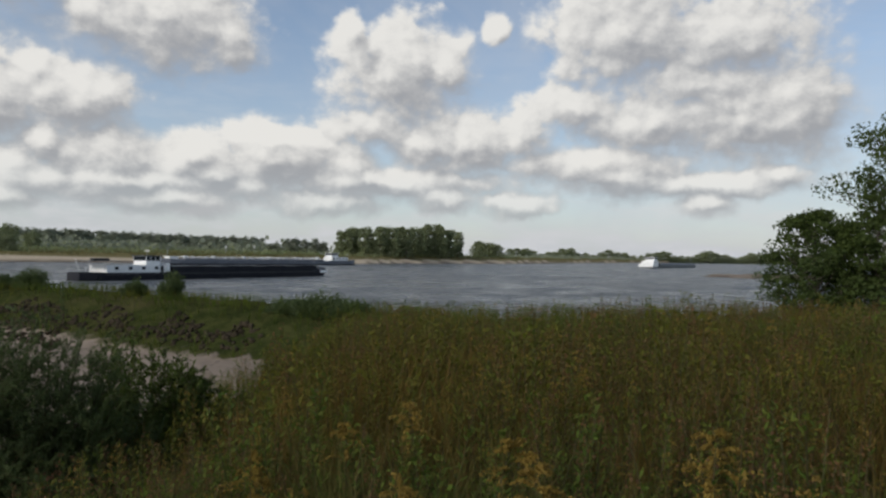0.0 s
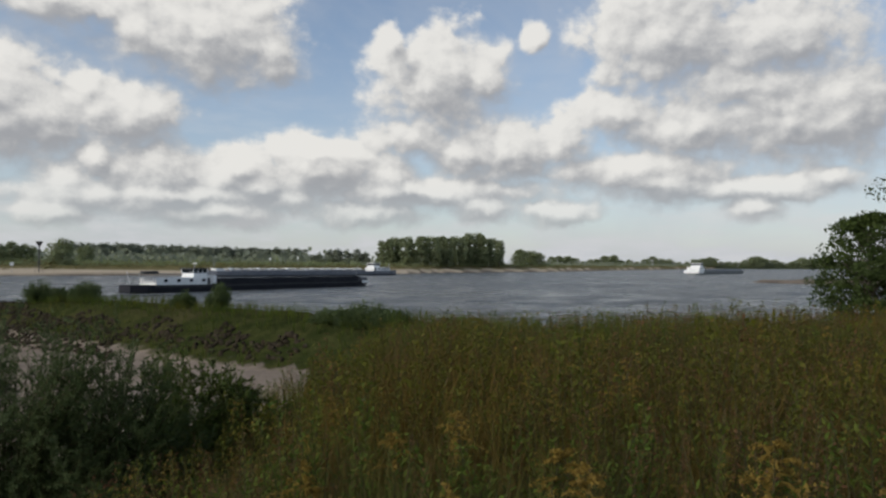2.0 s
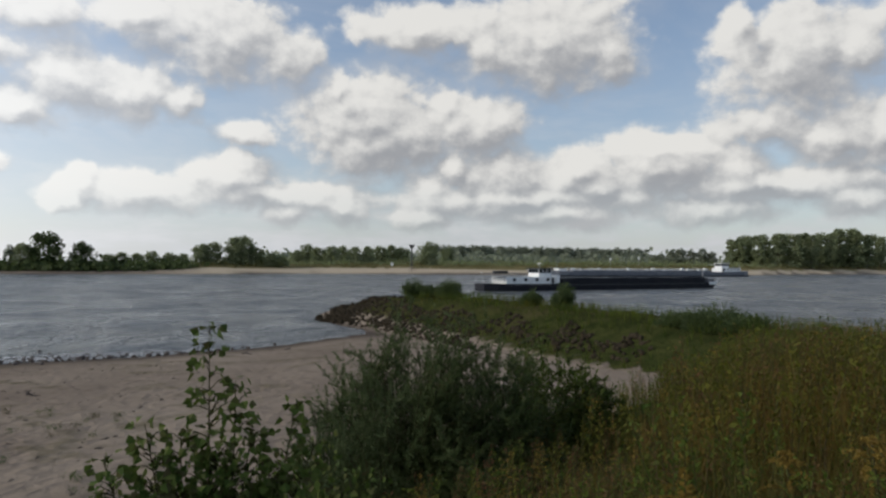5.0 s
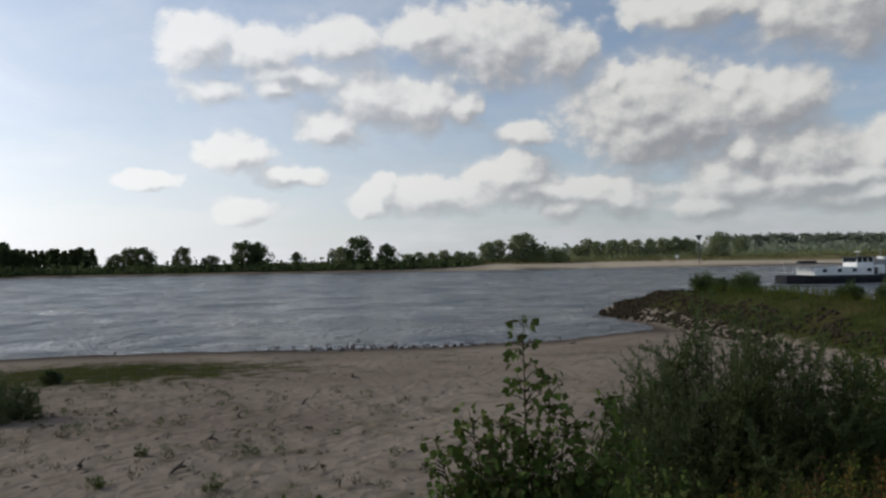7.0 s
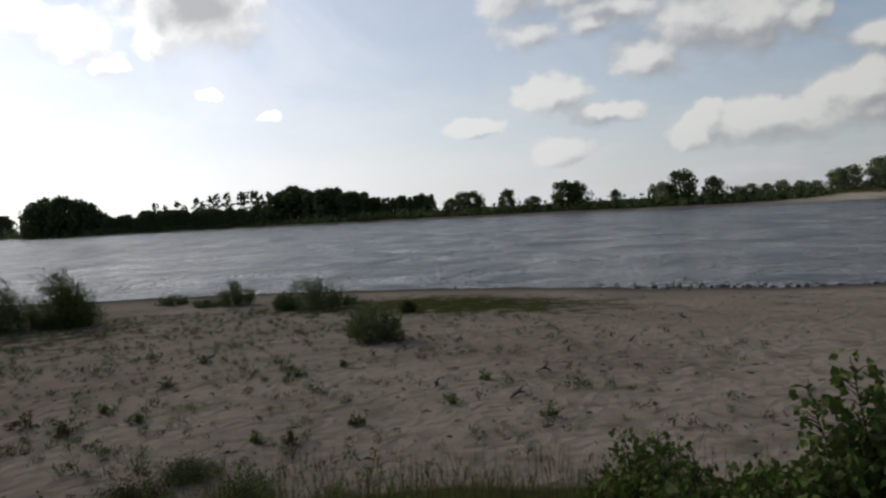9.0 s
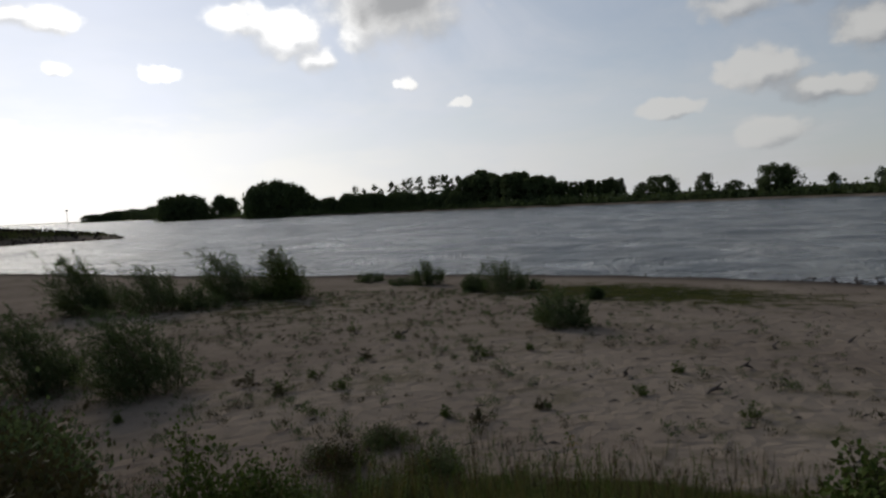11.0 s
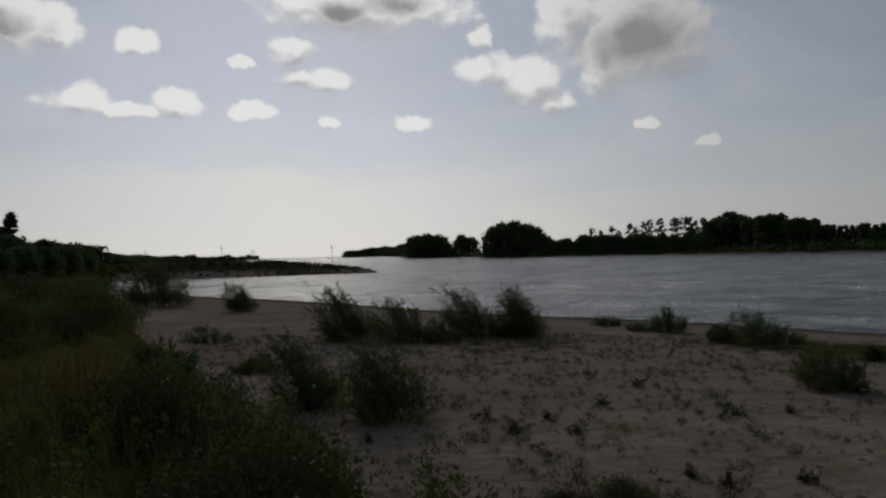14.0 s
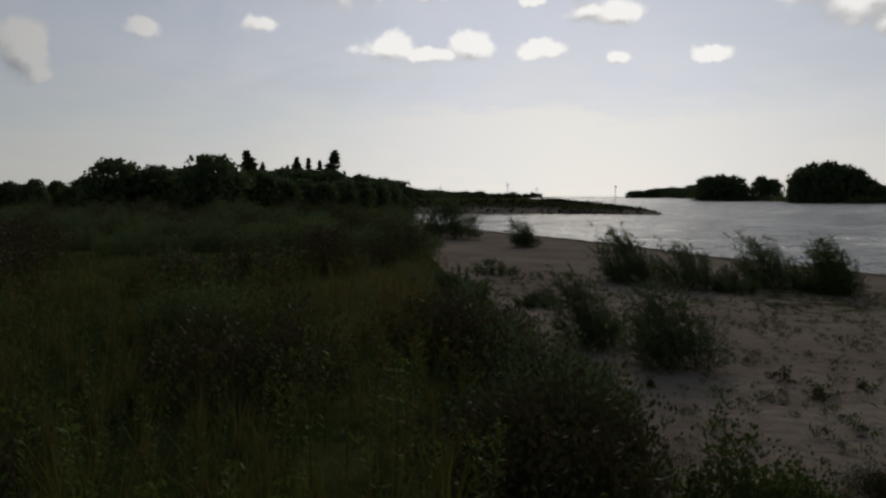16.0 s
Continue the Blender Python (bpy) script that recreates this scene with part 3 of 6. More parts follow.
    return z, green, wet, pale


def height(x, y):
    return float(land(np.array([x], dtype=float), np.array([y], dtype=float))[0][0])


def on_land(az, r):
    p = polar(az, r)
    return Vector((p.x, p.y, height(p.x, p.y)))


def make_ground():
    az = np.concatenate([np.arange(-45, 175, 0.5), np.arange(175, 315, 3.0)])
    r = np.concatenate([[0.0], np.geomspace(0.6, 5000, 225)])
    a, rr = np.meshgrid(np.radians(az), r, indexing="ij")
    x, y = -np.sin(a) * rr, np.cos(a) * rr
    z, green, wet, pale = land(x, y)
    me = grid_mesh("ground", np.stack([x, y, z], -1), len(az), len(r), close=True)
    for key, value in (("green", green), ("wet", wet), ("pale", pale)):
        me.attributes.new(key, "FLOAT", "POINT").data.foreach_set("value", value.reshape(-1).astype(np.float32))
    me.materials.append(ground_material())
    tagged(new("ground", me), "pale river sand and weedy turf sloping to the water", "ground", kind="structure")
    # the river: one level sheet
    aw = np.radians(np.arange(0, 360, 3.0))
    rw = np.geomspace(12, 5000, 40)
    a, rr = np.meshgrid(aw, rw, indexing="ij")
    me = grid_mesh("water", np.stack([-np.sin(a) * rr, np.cos(a) * rr, 0 * rr], -1), len(aw), len(rw), close=True)
    me.materials.append(water_material())
    tagged(new("water", me), "wide grey-green river with wind-ruffled ripples", "river", kind="structure")


make_ground()


# ---------------------------------------------------------------- trees
def crown_width(shape, u):
    """Half width of the crown at the share u of its height."""
    if shape == "round":
        return math.sqrt(max(0.0, 1 - (2 * u - 0.95) ** 2)) * 1.0
    if shape == "dome":
        return min(1.0, 1.25 * math.sqrt(max(0.0, 1 - u ** 2.6)))
    if shape == "tall":
        return 0.75 + 0.25 * math.sin(math.pi * u / 0.6) if u < 0.6 else 0.75 * math.sqrt(max(0.0, 1 - ((u - 0.6) / 0.41) ** 2)) + 0.05
    if shape == "cone":
        return max(0.05, 1 - u) ** 0.8
    if shape == "column":
        return min(1.0, 0.6 + 2.5 * u) * max(0.02, 1 - u) ** 0.85
    return 0.35 + 0.65 * math.sin(math.pi * u)          # tufted


def tree_meshes(seed, tall, wide, bare, shape, clumps, per, leaf, mat, trunk_r=None, gaps=0.0, clump_size=None):
    """Trunk with limbs, and a crown of leaf clumps at the limbs' ends."""
    rng = np.random.default_rng(seed)
    wood, crown = Soup(), Soup()
    trunk_r = trunk_r or tall * 0.018
    lean = rng.normal(0, 0.03 * tall, 2)
    steps = 6
    spine = [Vector((lean[0] * (i / steps) ** 2 + rng.normal(0, 0.006 * tall), lean[1] * (i / steps) ** 2 + rng.normal(0, 0.006 * tall), tall * 0.92 * i / steps)) for i in range(steps + 1)]
    spine[0] = Vector((0, 0, -0.4))
    wood.add(tube(spine, [trunk_r * (1.25 - i / steps * 1.1) for i in range(steps + 1)], 6))
    size = clump_size or wide * 0.26
    for i in range(clumps):
        u = rng.uniform(0.0, 1.0) if shape != "tufted" else rng.uniform(0.0, 1.0) ** 0.7
        z = tall * (bare + (1 - bare) * u)
        a = rng.uniform(0, 2 * math.pi)
        rad = crown_width(shape, u) * wide * math.sqrt(rng.uniform(0.12, 1.0)) * rng.uniform(0.82, 1.12)
        f = min(1.0, z / (tall * 0.92))
        hub = Vector((lean[0] * f * f, lean[1] * f * f, 0))
        tip = Vector((math.cos(a) * rad + hub.x, math.sin(a) * rad + hub.y, z))
        if rng.uniform() < gaps:
            continue
        root_z = max(bare * tall * 0.5, z - 0.55 * rad - 0.08 * tall)
        root = Vector((hub.x * 0.8, hub.y * 0.8, root_z))
        if i % 4 == 0 or clumps > 100:
            mid = (root + tip) / 2 + Vector((0, 0, -0.1 * rad))
            wood.add(tube([root, mid, tip], [trunk_r * 0.35, trunk_r * 0.2, trunk_r * 0.06], 3))
        pts = rng.normal(size=(per, 3))
        pts /= np.linalg.norm(pts, axis=1)[:, None]
        pts *= rng.uniform(0.25, 1.0, per)[:, None] ** 0.5 * np.array([1, 1, 0.72]) * size * rng.uniform(0.7, 1.25) * (1.2 - 0.8 * u if shape == "column" else 1.0)
        crown.add(leaves(rng, pts + np.array(tip), leaf))
    return wood.mesh("trunk", [BARK]), crown.mesh("crown", [mat])


TREES = {}


def tree(name, kind, where, scale, turn, label, category="tree", group="", squash=1.0):
    """A tree of one of the kinds in TREES, scaled; meshes are shared."""
    wood, crown = TREES[kind]
    m = Matrix.LocRotScale(where, Euler((0, 0, turn)), (scale * squash, scale * squash, scale))
    ob = thing(name, m, label, category, group)
    part("trunk", wood, None, ob)
    part("crown", crown, None, ob)
    return ob


def grow_kinds():
    for i in range(3):
        # poplar, row and bushy crowns carry the distance haze in their leaf colour
        TREES["poplar%d" % i] = tree_meshes(20 + i, 1.0, 0.19, 0.06, "tall", 62, 22, 0.055, LEAF_POPLAR_HAZED, 0.012, clump_size=0.085)
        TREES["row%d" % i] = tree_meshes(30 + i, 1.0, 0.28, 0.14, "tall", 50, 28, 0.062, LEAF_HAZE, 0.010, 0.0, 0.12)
        TREES["oak%d" % i] = tree_meshes(40 + i, 1.0, 0.50, 0.14, "round", 76, 32, 0.066, LEAF_OAK, 0.022, clump_size=0.18)
        TREES["bushy%d" % i] = tree_meshes(50 + i, 1.0, 0.42, 0.04, "dome", 70, 30, 0.070, LEAF_POPLAR_HAZED, 0.016, clump_size=0.18)
        TREES["fir%d" % i] = tree_meshes(60 + i, 1.0, 0.28, 0.02, "cone", 76, 30, 0.056, LEAF_OAK, 0.012, clump_size=0.085)
        TREES["pine%d" % i] = tree_meshes(70 + i, 1.0, 0.15, 0.40, "tufted", 20, 70, 0.032, LEAF_OAK, 0.016, 0.05, 0.056)
        TREES["wood%d" % i] = tree_meshes(80 + i, 1.0, 0.30, 0.10, "tall", 60, 36, 0.068, LEAF_OAK, 0.016, clump_size=0.13)
        TREES["column%d" % i] = tree_meshes(90 + i, 1.0, 0.14, 0.03, "column", 130, 24, 0.034, LEAF_OAK, 0.014, clump_size=0.040)
        TREES["mound%d" % i] = tree_meshes(95 + i, 1.0, 0.62, 0.02, "dome", 110, 30, 0.085, LEAF_OAK, 0.02, clump_size=0.2)


grow_kinds()
PICK = random.Random(5)


def stand(name, kind, az, el, r, label, group="", squash=1.0, count=3):
    """A tree whose top shows at elevation el from the bank, r metres off."""
    base = on_land(az, r)
    tall = EYE_Z + r * math.tan(radians(el)) - base.z
    return tree(name, kind + str(PICK.randrange(count)), base, tall, PICK.uniform(0, 6.28), label, "tree", group, squash)


def far_el(az, table):
    a, e = zip(*table)
    return float(np.interp(az, a, e))


def far_r(az):
    return float(np.interp(az, *np.array(FAR, dtype=float).T))


def far_bank():
    # tall poplar grove
    top = [(-1.6, 1.75), (-0.6, 2.35), (0.2, 2.5), (4, 2.36), (7.3, 2.15), (9.1, 1.8)]
    az = -1.3
    while az < 9.2:
        for r in (545, 575):
            stand("poplar_tree", "poplar", az + PICK.uniform(-0.25, 0.25), far_el(az, top) * PICK.uniform(0.90, 1.04), max(r, far_r(az) + r - 505) + PICK.uniform(-8, 8),
                  "tall leafy poplar in a dense grove beyond the river", "poplar grove")
        az += 0.62
    for az, el, sq in ((-3.0, 1.15, 1.4), (-3.9, 1.12, 1.2), (-4.5, 0.9, 1.2)):
        stand("round_tree", "bushy", az, el, 700, "broad green tree at the grove's end on the far bank", squash=sq)
    # distant row with trunks showing
    top = [(14.6, 1.1), (17, 1.25), (22, 1.27), (26, 1.36), (32, 1.42)]
    az = 14.9
    while az < 32.2:
        stand("row_tree", "row", az + PICK.uniform(-0.12, 0.12), far_el(az, top) * PICK.uniform(0.88, 1.04), 690 + PICK.uniform(-25, 25),
              "hazy grey-green tree with bare trunk in a long row", "tree row", 1.1)
        az += 0.30
    for az, el in ((9.9, 0.95), (10.6, 1.15), (11.4, 1.1), (12.2, 1.2), (12.9, 1.1), (13.7, 0.85), (14.2, 0.7)):
        stand("round_tree", "row", az, el, 600, "tree among scrub on the far bank, haze put into its grey-green", squash=1.25)
    # low distant trees upstream
    az = -5.6
    while az > -28:
        el = 0.42 + 0.2 * math.sin(az * 1.7) + 0.1 * math.sin(az * 4.1) + (0.1 if az > -12 else 0)
        stand("distant_tree", "bushy", az, max(0.3, el), 1000 + 40 * abs(az) * 0.8, "small distant tree on the flat far bank", "distant trees", squash=1.5)
        az -= 0.62
    # mixed wood by the marker
    stand("round_tree", "bushy", 32.5, 1.6, 440, "dark round tree beside the tall marker post")
    for az, el in ((31.0, 1.2), (34.7, 1.25), (35.6, 1.3), (36.5, 1.33), (37.6, 1.2), (38.7, 1.15), (39.6, 1.25), (40.6, 1.28), (41.6, 1.2), (42.5, 1.36), (43.4, 0.9)):
        stand("round_tree", "bushy", az, el, 470 + PICK.uniform(-15, 15), "leafy green tree behind the far beach", "far wood", 0.95)
    for az, el in ((46.6, 1.2), (47.6, 1.9), (48.3, 1.75), (50.0, 1.5), (50.8, 1.35)):
        stand("round_tree", "bushy", az, el, 420, "bushy pale green tree on the far bank", squash=0.95)
    for az, el in ((44.6, 0.55), (45.4, 0.6), (52.2, 0.55), (53.2, 0.6), (54.3, 0.7), (55.4, 0.5), (56.4, 0.55), (57.3, 0.5)):
        stand("low_tree", "bushy", az, el, 415, "low dark tree in the far hedge", "far hedge trees", 1.3)
    # single dark trees
    for az, el, kind, sq in ((59.2, 1.25, "oak", 0.9), (61.5, 1.95, "oak", 0.85), (62.7, 1.2, "bushy", 0.9), (63.6, 1.0, "row", 0.9), (66.5, 0.75, "oak", 0.7), (69.6, 1.5, "oak", 0.9),
                             (70.7, 1.68, "oak", 1.0), (73.2, 0.6, "oak", 1.3), (75.2, 1.3, "oak", 0.75), (78.1, 1.25, "oak", 0.95), (79.0, 1.3, "oak", 0.8), (80.0, 0.8, "oak", 1.0)):
        stand("dark_tree", kind, az, el, far_r(az) + 32, "dark rounded tree standing alone on the far bank", "single far trees", sq)
    az = 81.6
    while az < 87.6:
        stand("fir_tree", "fir", az, 1.15 + 0.3 * PICK.random(), far_r(az) + 40 + PICK.uniform(-8, 12), "dark conifer in a close row", "conifers", 1.15)
        az += 0.36
    az = 86.6
    while az < 94.8:
        stand("wood_tree", "wood", az, far_el(az, [(86.6, 1.4), (87.7, 2.05), (89.8, 2.6), (90.6, 2.25), (91.8, 2.3), (92.8, 2.5), (94, 2.2), (95, 1.9)]) * PICK.uniform(0.80, 1.03), far_r(az) + 45 + PICK.uniform(-10, 15),
              "dark dense woodland tree on the far bank", "dark wood", 1.1)
        az += 0.55
    for az, el in ((103.3, 1.73), (102.7, 1.5), (101.7, 1.78), (101.3, 1.45), (100.4, 1.98), (99.9, 1.7), (99.4, 2.02), (98.8, 2.22), (98.0, 2.28), (97.1, 2.2), (96.75, 2.3), (96.3, 2.34),
                   (95.8, 2.3), (95.4, 2.0), (94.8, 2.22), (94.2, 2.1), (93.8, 2.25)):
        stand("pine_tree", "pine", az, el, far_r(az) + 40 + PICK.uniform(-8, 20), "tall thin tree with a bare trunk and tufted top", "thin tall trees", 1.0)
    az = 94.5
    while az < 107:
        stand("low_tree", "mound", az, (0.72 if az < 104.5 else 0.55) + 0.36 * PICK.random(), far_r(az) + 30, "low dark tree under taller ones", "far understorey", 0.75)
        az += 0.42
    for az, el, sq in ((105.8, 0.65, 1.1), (107.8, 1.75, 0.6), (108.6, 2.08, 0.66), (109.6, 2.22, 0.7), (110.6, 2.18, 0.66), (111.5, 1.85, 0.58), (107.0, 1.1, 0.6)):
        stand("broad_tree", "mound", az, el, 760, "broad dome-topped dark tree on the river bend", "dome trees", sq)
    for az, el, sq in ((113.4, 1.2, 0.8), (114.2, 1.35, 0.7), (115.4, 0.75, 1.0), (116.0, 1.42, 0.8), (117.0, 1.45, 0.9), (118.0, 1.4, 0.8)):
        stand("broad_tree", "mound", az, el, 1010, "low rounded dark tree on the river bend", "dome trees", sq)
    az = 118.6
    while az < 124:
        stand("distant_tree", "mound", az, far_el(az, [(118.6, 0.8), (121, 0.6), (124, 0.35), (126, 0.15)]) * PICK.uniform(0.85, 1.1), far_r(min(az, 121.0)) + 60,
              "faint low tree on the distant bank", "distant trees", 1.3)
        az += 0.5
    az = 131
    while az < 142:
        stand("distant_tree", "mound", az, 0.16 + 0.16 * PICK.random() + max(0, (az - 134) * 0.04), far_r(az) + (80 if az > 133 else 60), "faint low tree on the distant bank", "distant trees", 1.5)
        az += 0.55
    # landward side: tall columns and a wood
    for az, el in ((154.3, 3.6), (153.7, 2.7), (148.3, 3.76), (149.2, 2.9), (149.9, 3.1), (150.6, 3.15), (151.3, 3.0), (151.9, 2.5)):
        stand("column_poplar", "column", az, el, 300, "slim dark column poplar against the bright sky", "column poplars", 2.5 if el > 3.5 else 1.6)
    az = 142.9
    while az < 154.5:
        stand("wood_tree", "mound", az, far_el(az, [(142.9, 1.3), (145.7, 1.65), (149, 2.0), (152, 2.1), (154.5, 1.9)]) * PICK.uniform(0.78, 1.05), 250 + PICK.uniform(-20, 20),
              "dark round tree on the landward side", "dark landward wood", 1.0)
        az += 0.75
    for az, el, r in ((155.6, 1.8, 80), (157.3, 2.9, 75), (158.4, 1.9, 80), (159.6, 1.9, 120), (161.4, 2.1, 85), (162.4, 1.5, 85), (164.4, 2.5, 85), (165.4, 1.3, 90), (156.4, 1.6, 78), (142.6, 0.1, 130), (143.4, 0.8, 125), (144.5, 1.1, 110), (145.8, 1.0, 100), (147.2, 1.1, 95), (148.8, 1.0, 90), (150.4, 1.2, 90), (152.0, 1.3, 85), (153.6, 1.6, 82),
                      (166.8, 1.0, 110), (168.2, 0.9, 120), (169.6, 1.0, 115), (171.0, 0.9, 120), (163.3, 1.2, 95), (160.4, 1.5, 90), (146.5, -0.6, 70), (149.6, -1.2, 55), (152.8, -0.9, 60), (157.0, -0.4, 65)):
        stand("shrub", "mound", az, el, r, "dark wind-blown shrub on the weedy bank", "bank shrubs", 0.9)


far_bank()


def scrub_strip(name, label, az0, az1, count, near, deep, low, tall, seed, mat):
    """Uneven low brush along the far shore."""
    rng = np.random.default_rng(seed)
    soup = Soup()
    az = rng.uniform(az0, az1, count)
    r = np.array([far_r(a) for a in az]) + near + deep * rng.uniform(0, 1, count)
    x, y = -np.sin(np.radians(az)) * r, np.cos(np.radians(az)) * r
    z = land(x, y)[0]
    h = rng.uniform(low, tall, count) * (0.7 + 0.5 * np.sin(az * 2.3) ** 2)
    for i in range(count):
        k = 26
        p = rng.normal(size=(k, 3)) * np.array([0.9, 0.9, 0.33]) * h[i]
        p[:, 2] = np.abs(p[:, 2]) * 1.1
        soup.add(leaves(rng, p + np.array([x[i], y[i], z[i]]), 0.34 * h[i]))
    tagged(new(name, soup.mesh(name, [mat])), label, "scrub", kind="stuff")


scrub_strip("far_scrub", "dry brown-green scrub along the far beach", -24, 52, 1500, 26, 100, 0.9, 3.0, 1, SCRUB_HAZED)
scrub_strip("row_hedge", "hedge under the distant tree row, grey-green from haze put in its colour", 9.5, 47, 700, 220, 90, 7.0, 12.0, 4, LEAF_HAZE)
scrub_strip("bank_thicket", "green thicket behind the far beach", -6, 52, 800, 50, 60, 2.0, 4.2, 6, LEAF_POPLAR_HAZED)
scrub_strip("upstream_hedge", "low hedge along the flat far bank, greyed by haze put in its colour", -32, -4, 620, 110, 260, 3.5, 7.5, 8, LEAF_HAZE)
scrub_strip("far_hedge", "dark unbroken hedge along the far bank", 52, 108, 950, 22, 14, 3.4, 6.4, 2, LEAF_OAK)
scrub_strip("bend_scrub", "dark low scrub at the river bend", 106, 122, 260, 25, 30, 3.0, 6.0, 3, LEAF_OAK)


# ---------------------------------------------------------------- near bushes
def bush_meshes(seed, tall, wide, stems, per, leaf_len, leaf_wide, mat, lean=(0, 0), wisp=0.5, foot=0.45, low=0.45, sag=0.5, climb=0.8):
    """Many bowed stems from one stool, set with narrow leaves down to the ground."""
    rng = np.random.default_rng(seed)
    wood, green = Soup(), Soup()
    for i in range(stems):
        a = rng.uniform(0, 2 * math.pi)
        share = math.sqrt(rng.uniform(0.0, 1.0))
        reach = wide * share
        h = tall * rng.uniform(low, 1.0) * (1 - sag * share ** 2)
        out = np.array([math.cos(a), math.sin(a), 0])
        if wisp > 0.7 and i % 5 == 0:
            h, reach = h * 1.3, reach * 0.8
        root = out * reach * foot * rng.uniform(0.5, 1.3)
        tip = out * reach * rng.uniform(0.75, 1.05) + np.array([lean[0] * h, lean[1] * h, h])
        bow = (root + tip) / 2 + out * reach * 0.15 - np.array([lean[0], lean[1], 0]) * h * 0.3
        t = np.linspace(0, 1, 6)[:, None]
        line = (1 - t) ** 2 * root + 2 * t * (1 - t) * bow + t ** 2 * tip
        r0 = 0.0028 * tall
        line[0, 2] -= 0.15
        wood.add(tube(line, [r0 * (1.15 - k / 6) for k in range(6)], 3))
        s = rng.uniform(0.0, 1.0, per)[:, None] ** climb
        at = (1 - s) ** 2 * root + 2 * s * (1 - s) * bow + s ** 2 * tip
        at = at + rng.normal(size=(per, 3)) * wide * 0.17 * (1 - s * wisp)
        d = rng.normal(size=(per, 3)) * 0.5 + (tip - root) / np.linalg.norm(tip - root) * 0.9 + np.array([lean[0], lean[1], 0])
        d /= np.linalg.norm(d, axis=1)[:, None]
        e = np.cross(d, rng.normal(size=(per, 3)))
        e /= np.linalg.norm(e, axis=1)[:, None]
        q = rng.uniform(0.6, 1.3, per)[:, None]
        d, e = d * leaf_len * q, e * leaf_wide * 0.5 * q
        at[:, 2] = np.abs(at[:, 2]) + 0.01
        green.add(np.stack([at, at + d * 0.45 + e, at + d, at + d * 0.45 - e], 1))
    return wood.mesh("branchwork", [STEM]), green.mesh("foliage", [mat])


def bush(name, where, meshes, label, group="", scale=1.0, turn=0.0):
    ob = thing(name, Matrix.LocRotScale(where, Euler((0, 0, turn)), (scale, scale, scale)), label, "bush", group)
    part("branchwork", meshes[0], None, ob)["kind"] = "stuff"
    part("foliage", meshes[1], None, ob)
    return ob


def sight(az, el):
    """Where a line of sight at this elevation meets the land."""
    lo, hi = 2.0, 400.0
    prev = lo
    r = lo
    while r < hi:
        p = on_land(az, r)
        if EYE_Z + r * math.tan(radians(el)) <= p.z:
            return p, r
        prev, r = r, r * 1.01
    return on_land(az, prev), prev


def willow_meshes(seed, tall, wide, stems, twigs, per, leaf_len, leaf_wide, mat, lean=(0, 0), whips=0, foot=0.18):
    """A willow: bowed stems, side twigs on them, narrow leaves along every twig; whips are long shoots that stand out."""
    rng = np.random.default_rng(seed)
    wood, green = Soup(), Soup()
    wind = np.array([lean[0], lean[1], 0.0])
    for i in range(stems + whips):
        a, share = rng.uniform(0, 2 * math.pi), math.sqrt(rng.uniform(0.0, 1.0))
        whip = i >= stems
        if whip:
            share *= 0.6
        out = np.array([math.cos(a), math.sin(a), 0])
        h = tall * math.sqrt(1 - 0.82 * share ** 2) * rng.uniform(0.70, 1.04) * (1.0 if not whip else 1.08 / math.sqrt(1 - 0.82 * share ** 2))
        if not whip and share > 0.5 and rng.uniform() < 0.55:
            h *= rng.uniform(0.22, 0.65)
        root = out * wide * share * foot + np.array([0, 0, -0.12])
        tip = out * wide * share * rng.uniform(0.85, 1.1) + np.array([0, 0, h]) + wind * h * (1.0 if not whip else 1.5)
        bow = root * 0.5 + tip * 0.5 + np.array([0, 0, h * 0.22 * share]) - out * wide * 0.06 - wind * h * 0.45
        t = np.linspace(0, 1, 6)[:, None]
        line = (1 - t) ** 2 * root + 2 * t * (1 - t) * bow + t ** 2 * tip
        wood.add(tube(line, [0.0034 * tall * (1.1 - k / 6) for k in range(6)], 3))
        k = twigs if not whip else max(4, twigs // 2)
        s = (rng.uniform(0.04, 1.0, k) ** 0.8 if not whip else rng.uniform(0.5, 1.0, k))[:, None]
        base = (1 - s) ** 2 * root + 2 * s * (1 - s) * bow + s ** 2 * tip
        along = 2 * (1 - s) * (bow - root) + 2 * s * (tip - bow)
        along /= np.linalg.norm(along, axis=1)[:, None]
        d = along * 0.75 + rng.normal(size=(k, 3)) * 0.72 + wind * 0.8 + np.array([0, 0, 0.1])
        d /= np.linalg.norm(d, axis=1)[:, None]
        reach = (0.30 if not whip else 0.17) * tall * (1.2 - 0.75 * s) * rng.uniform(0.55, 1.25, (k, 1))
        end = base + d * reach + wind * reach * 0.4
        for j in range(0, k, 2):
            wood.add(tube([base[j], end[j]], [0.0018 * tall, 0.0006 * tall], 3))
        u = rng.uniform(0.05, 1.05, (k, per, 1))
        at = (base[:, None] * (1 - u) + end[:, None] * u).reshape(-1, 3) + rng.normal(size=(k * per, 3)) * leaf_len * 0.16
        way = np.repeat(d, per, 0) * 0.9 + rng.normal(size=(k * per, 3)) * 0.50
        way /= np.linalg.norm(way, axis=1)[:, None]
        e = np.cross(way, rng.normal(size=(k * per, 3)))
        e /= np.linalg.norm(e, axis=1)[:, None]
        q = rng.uniform(0.55, 1.25, (k * per, 1))
        way, e = way * leaf_len * q, e * leaf_wide * 0.5 * q
        at[:, 2] = np.abs(at[:, 2]) + 0.01
        green.add(np.stack([at, at + way * 0.45 + e, at + way, at + way * 0.45 - e], 1))
    return wood.mesh("branchwork", [STEM]), green.mesh("foliage", [mat])


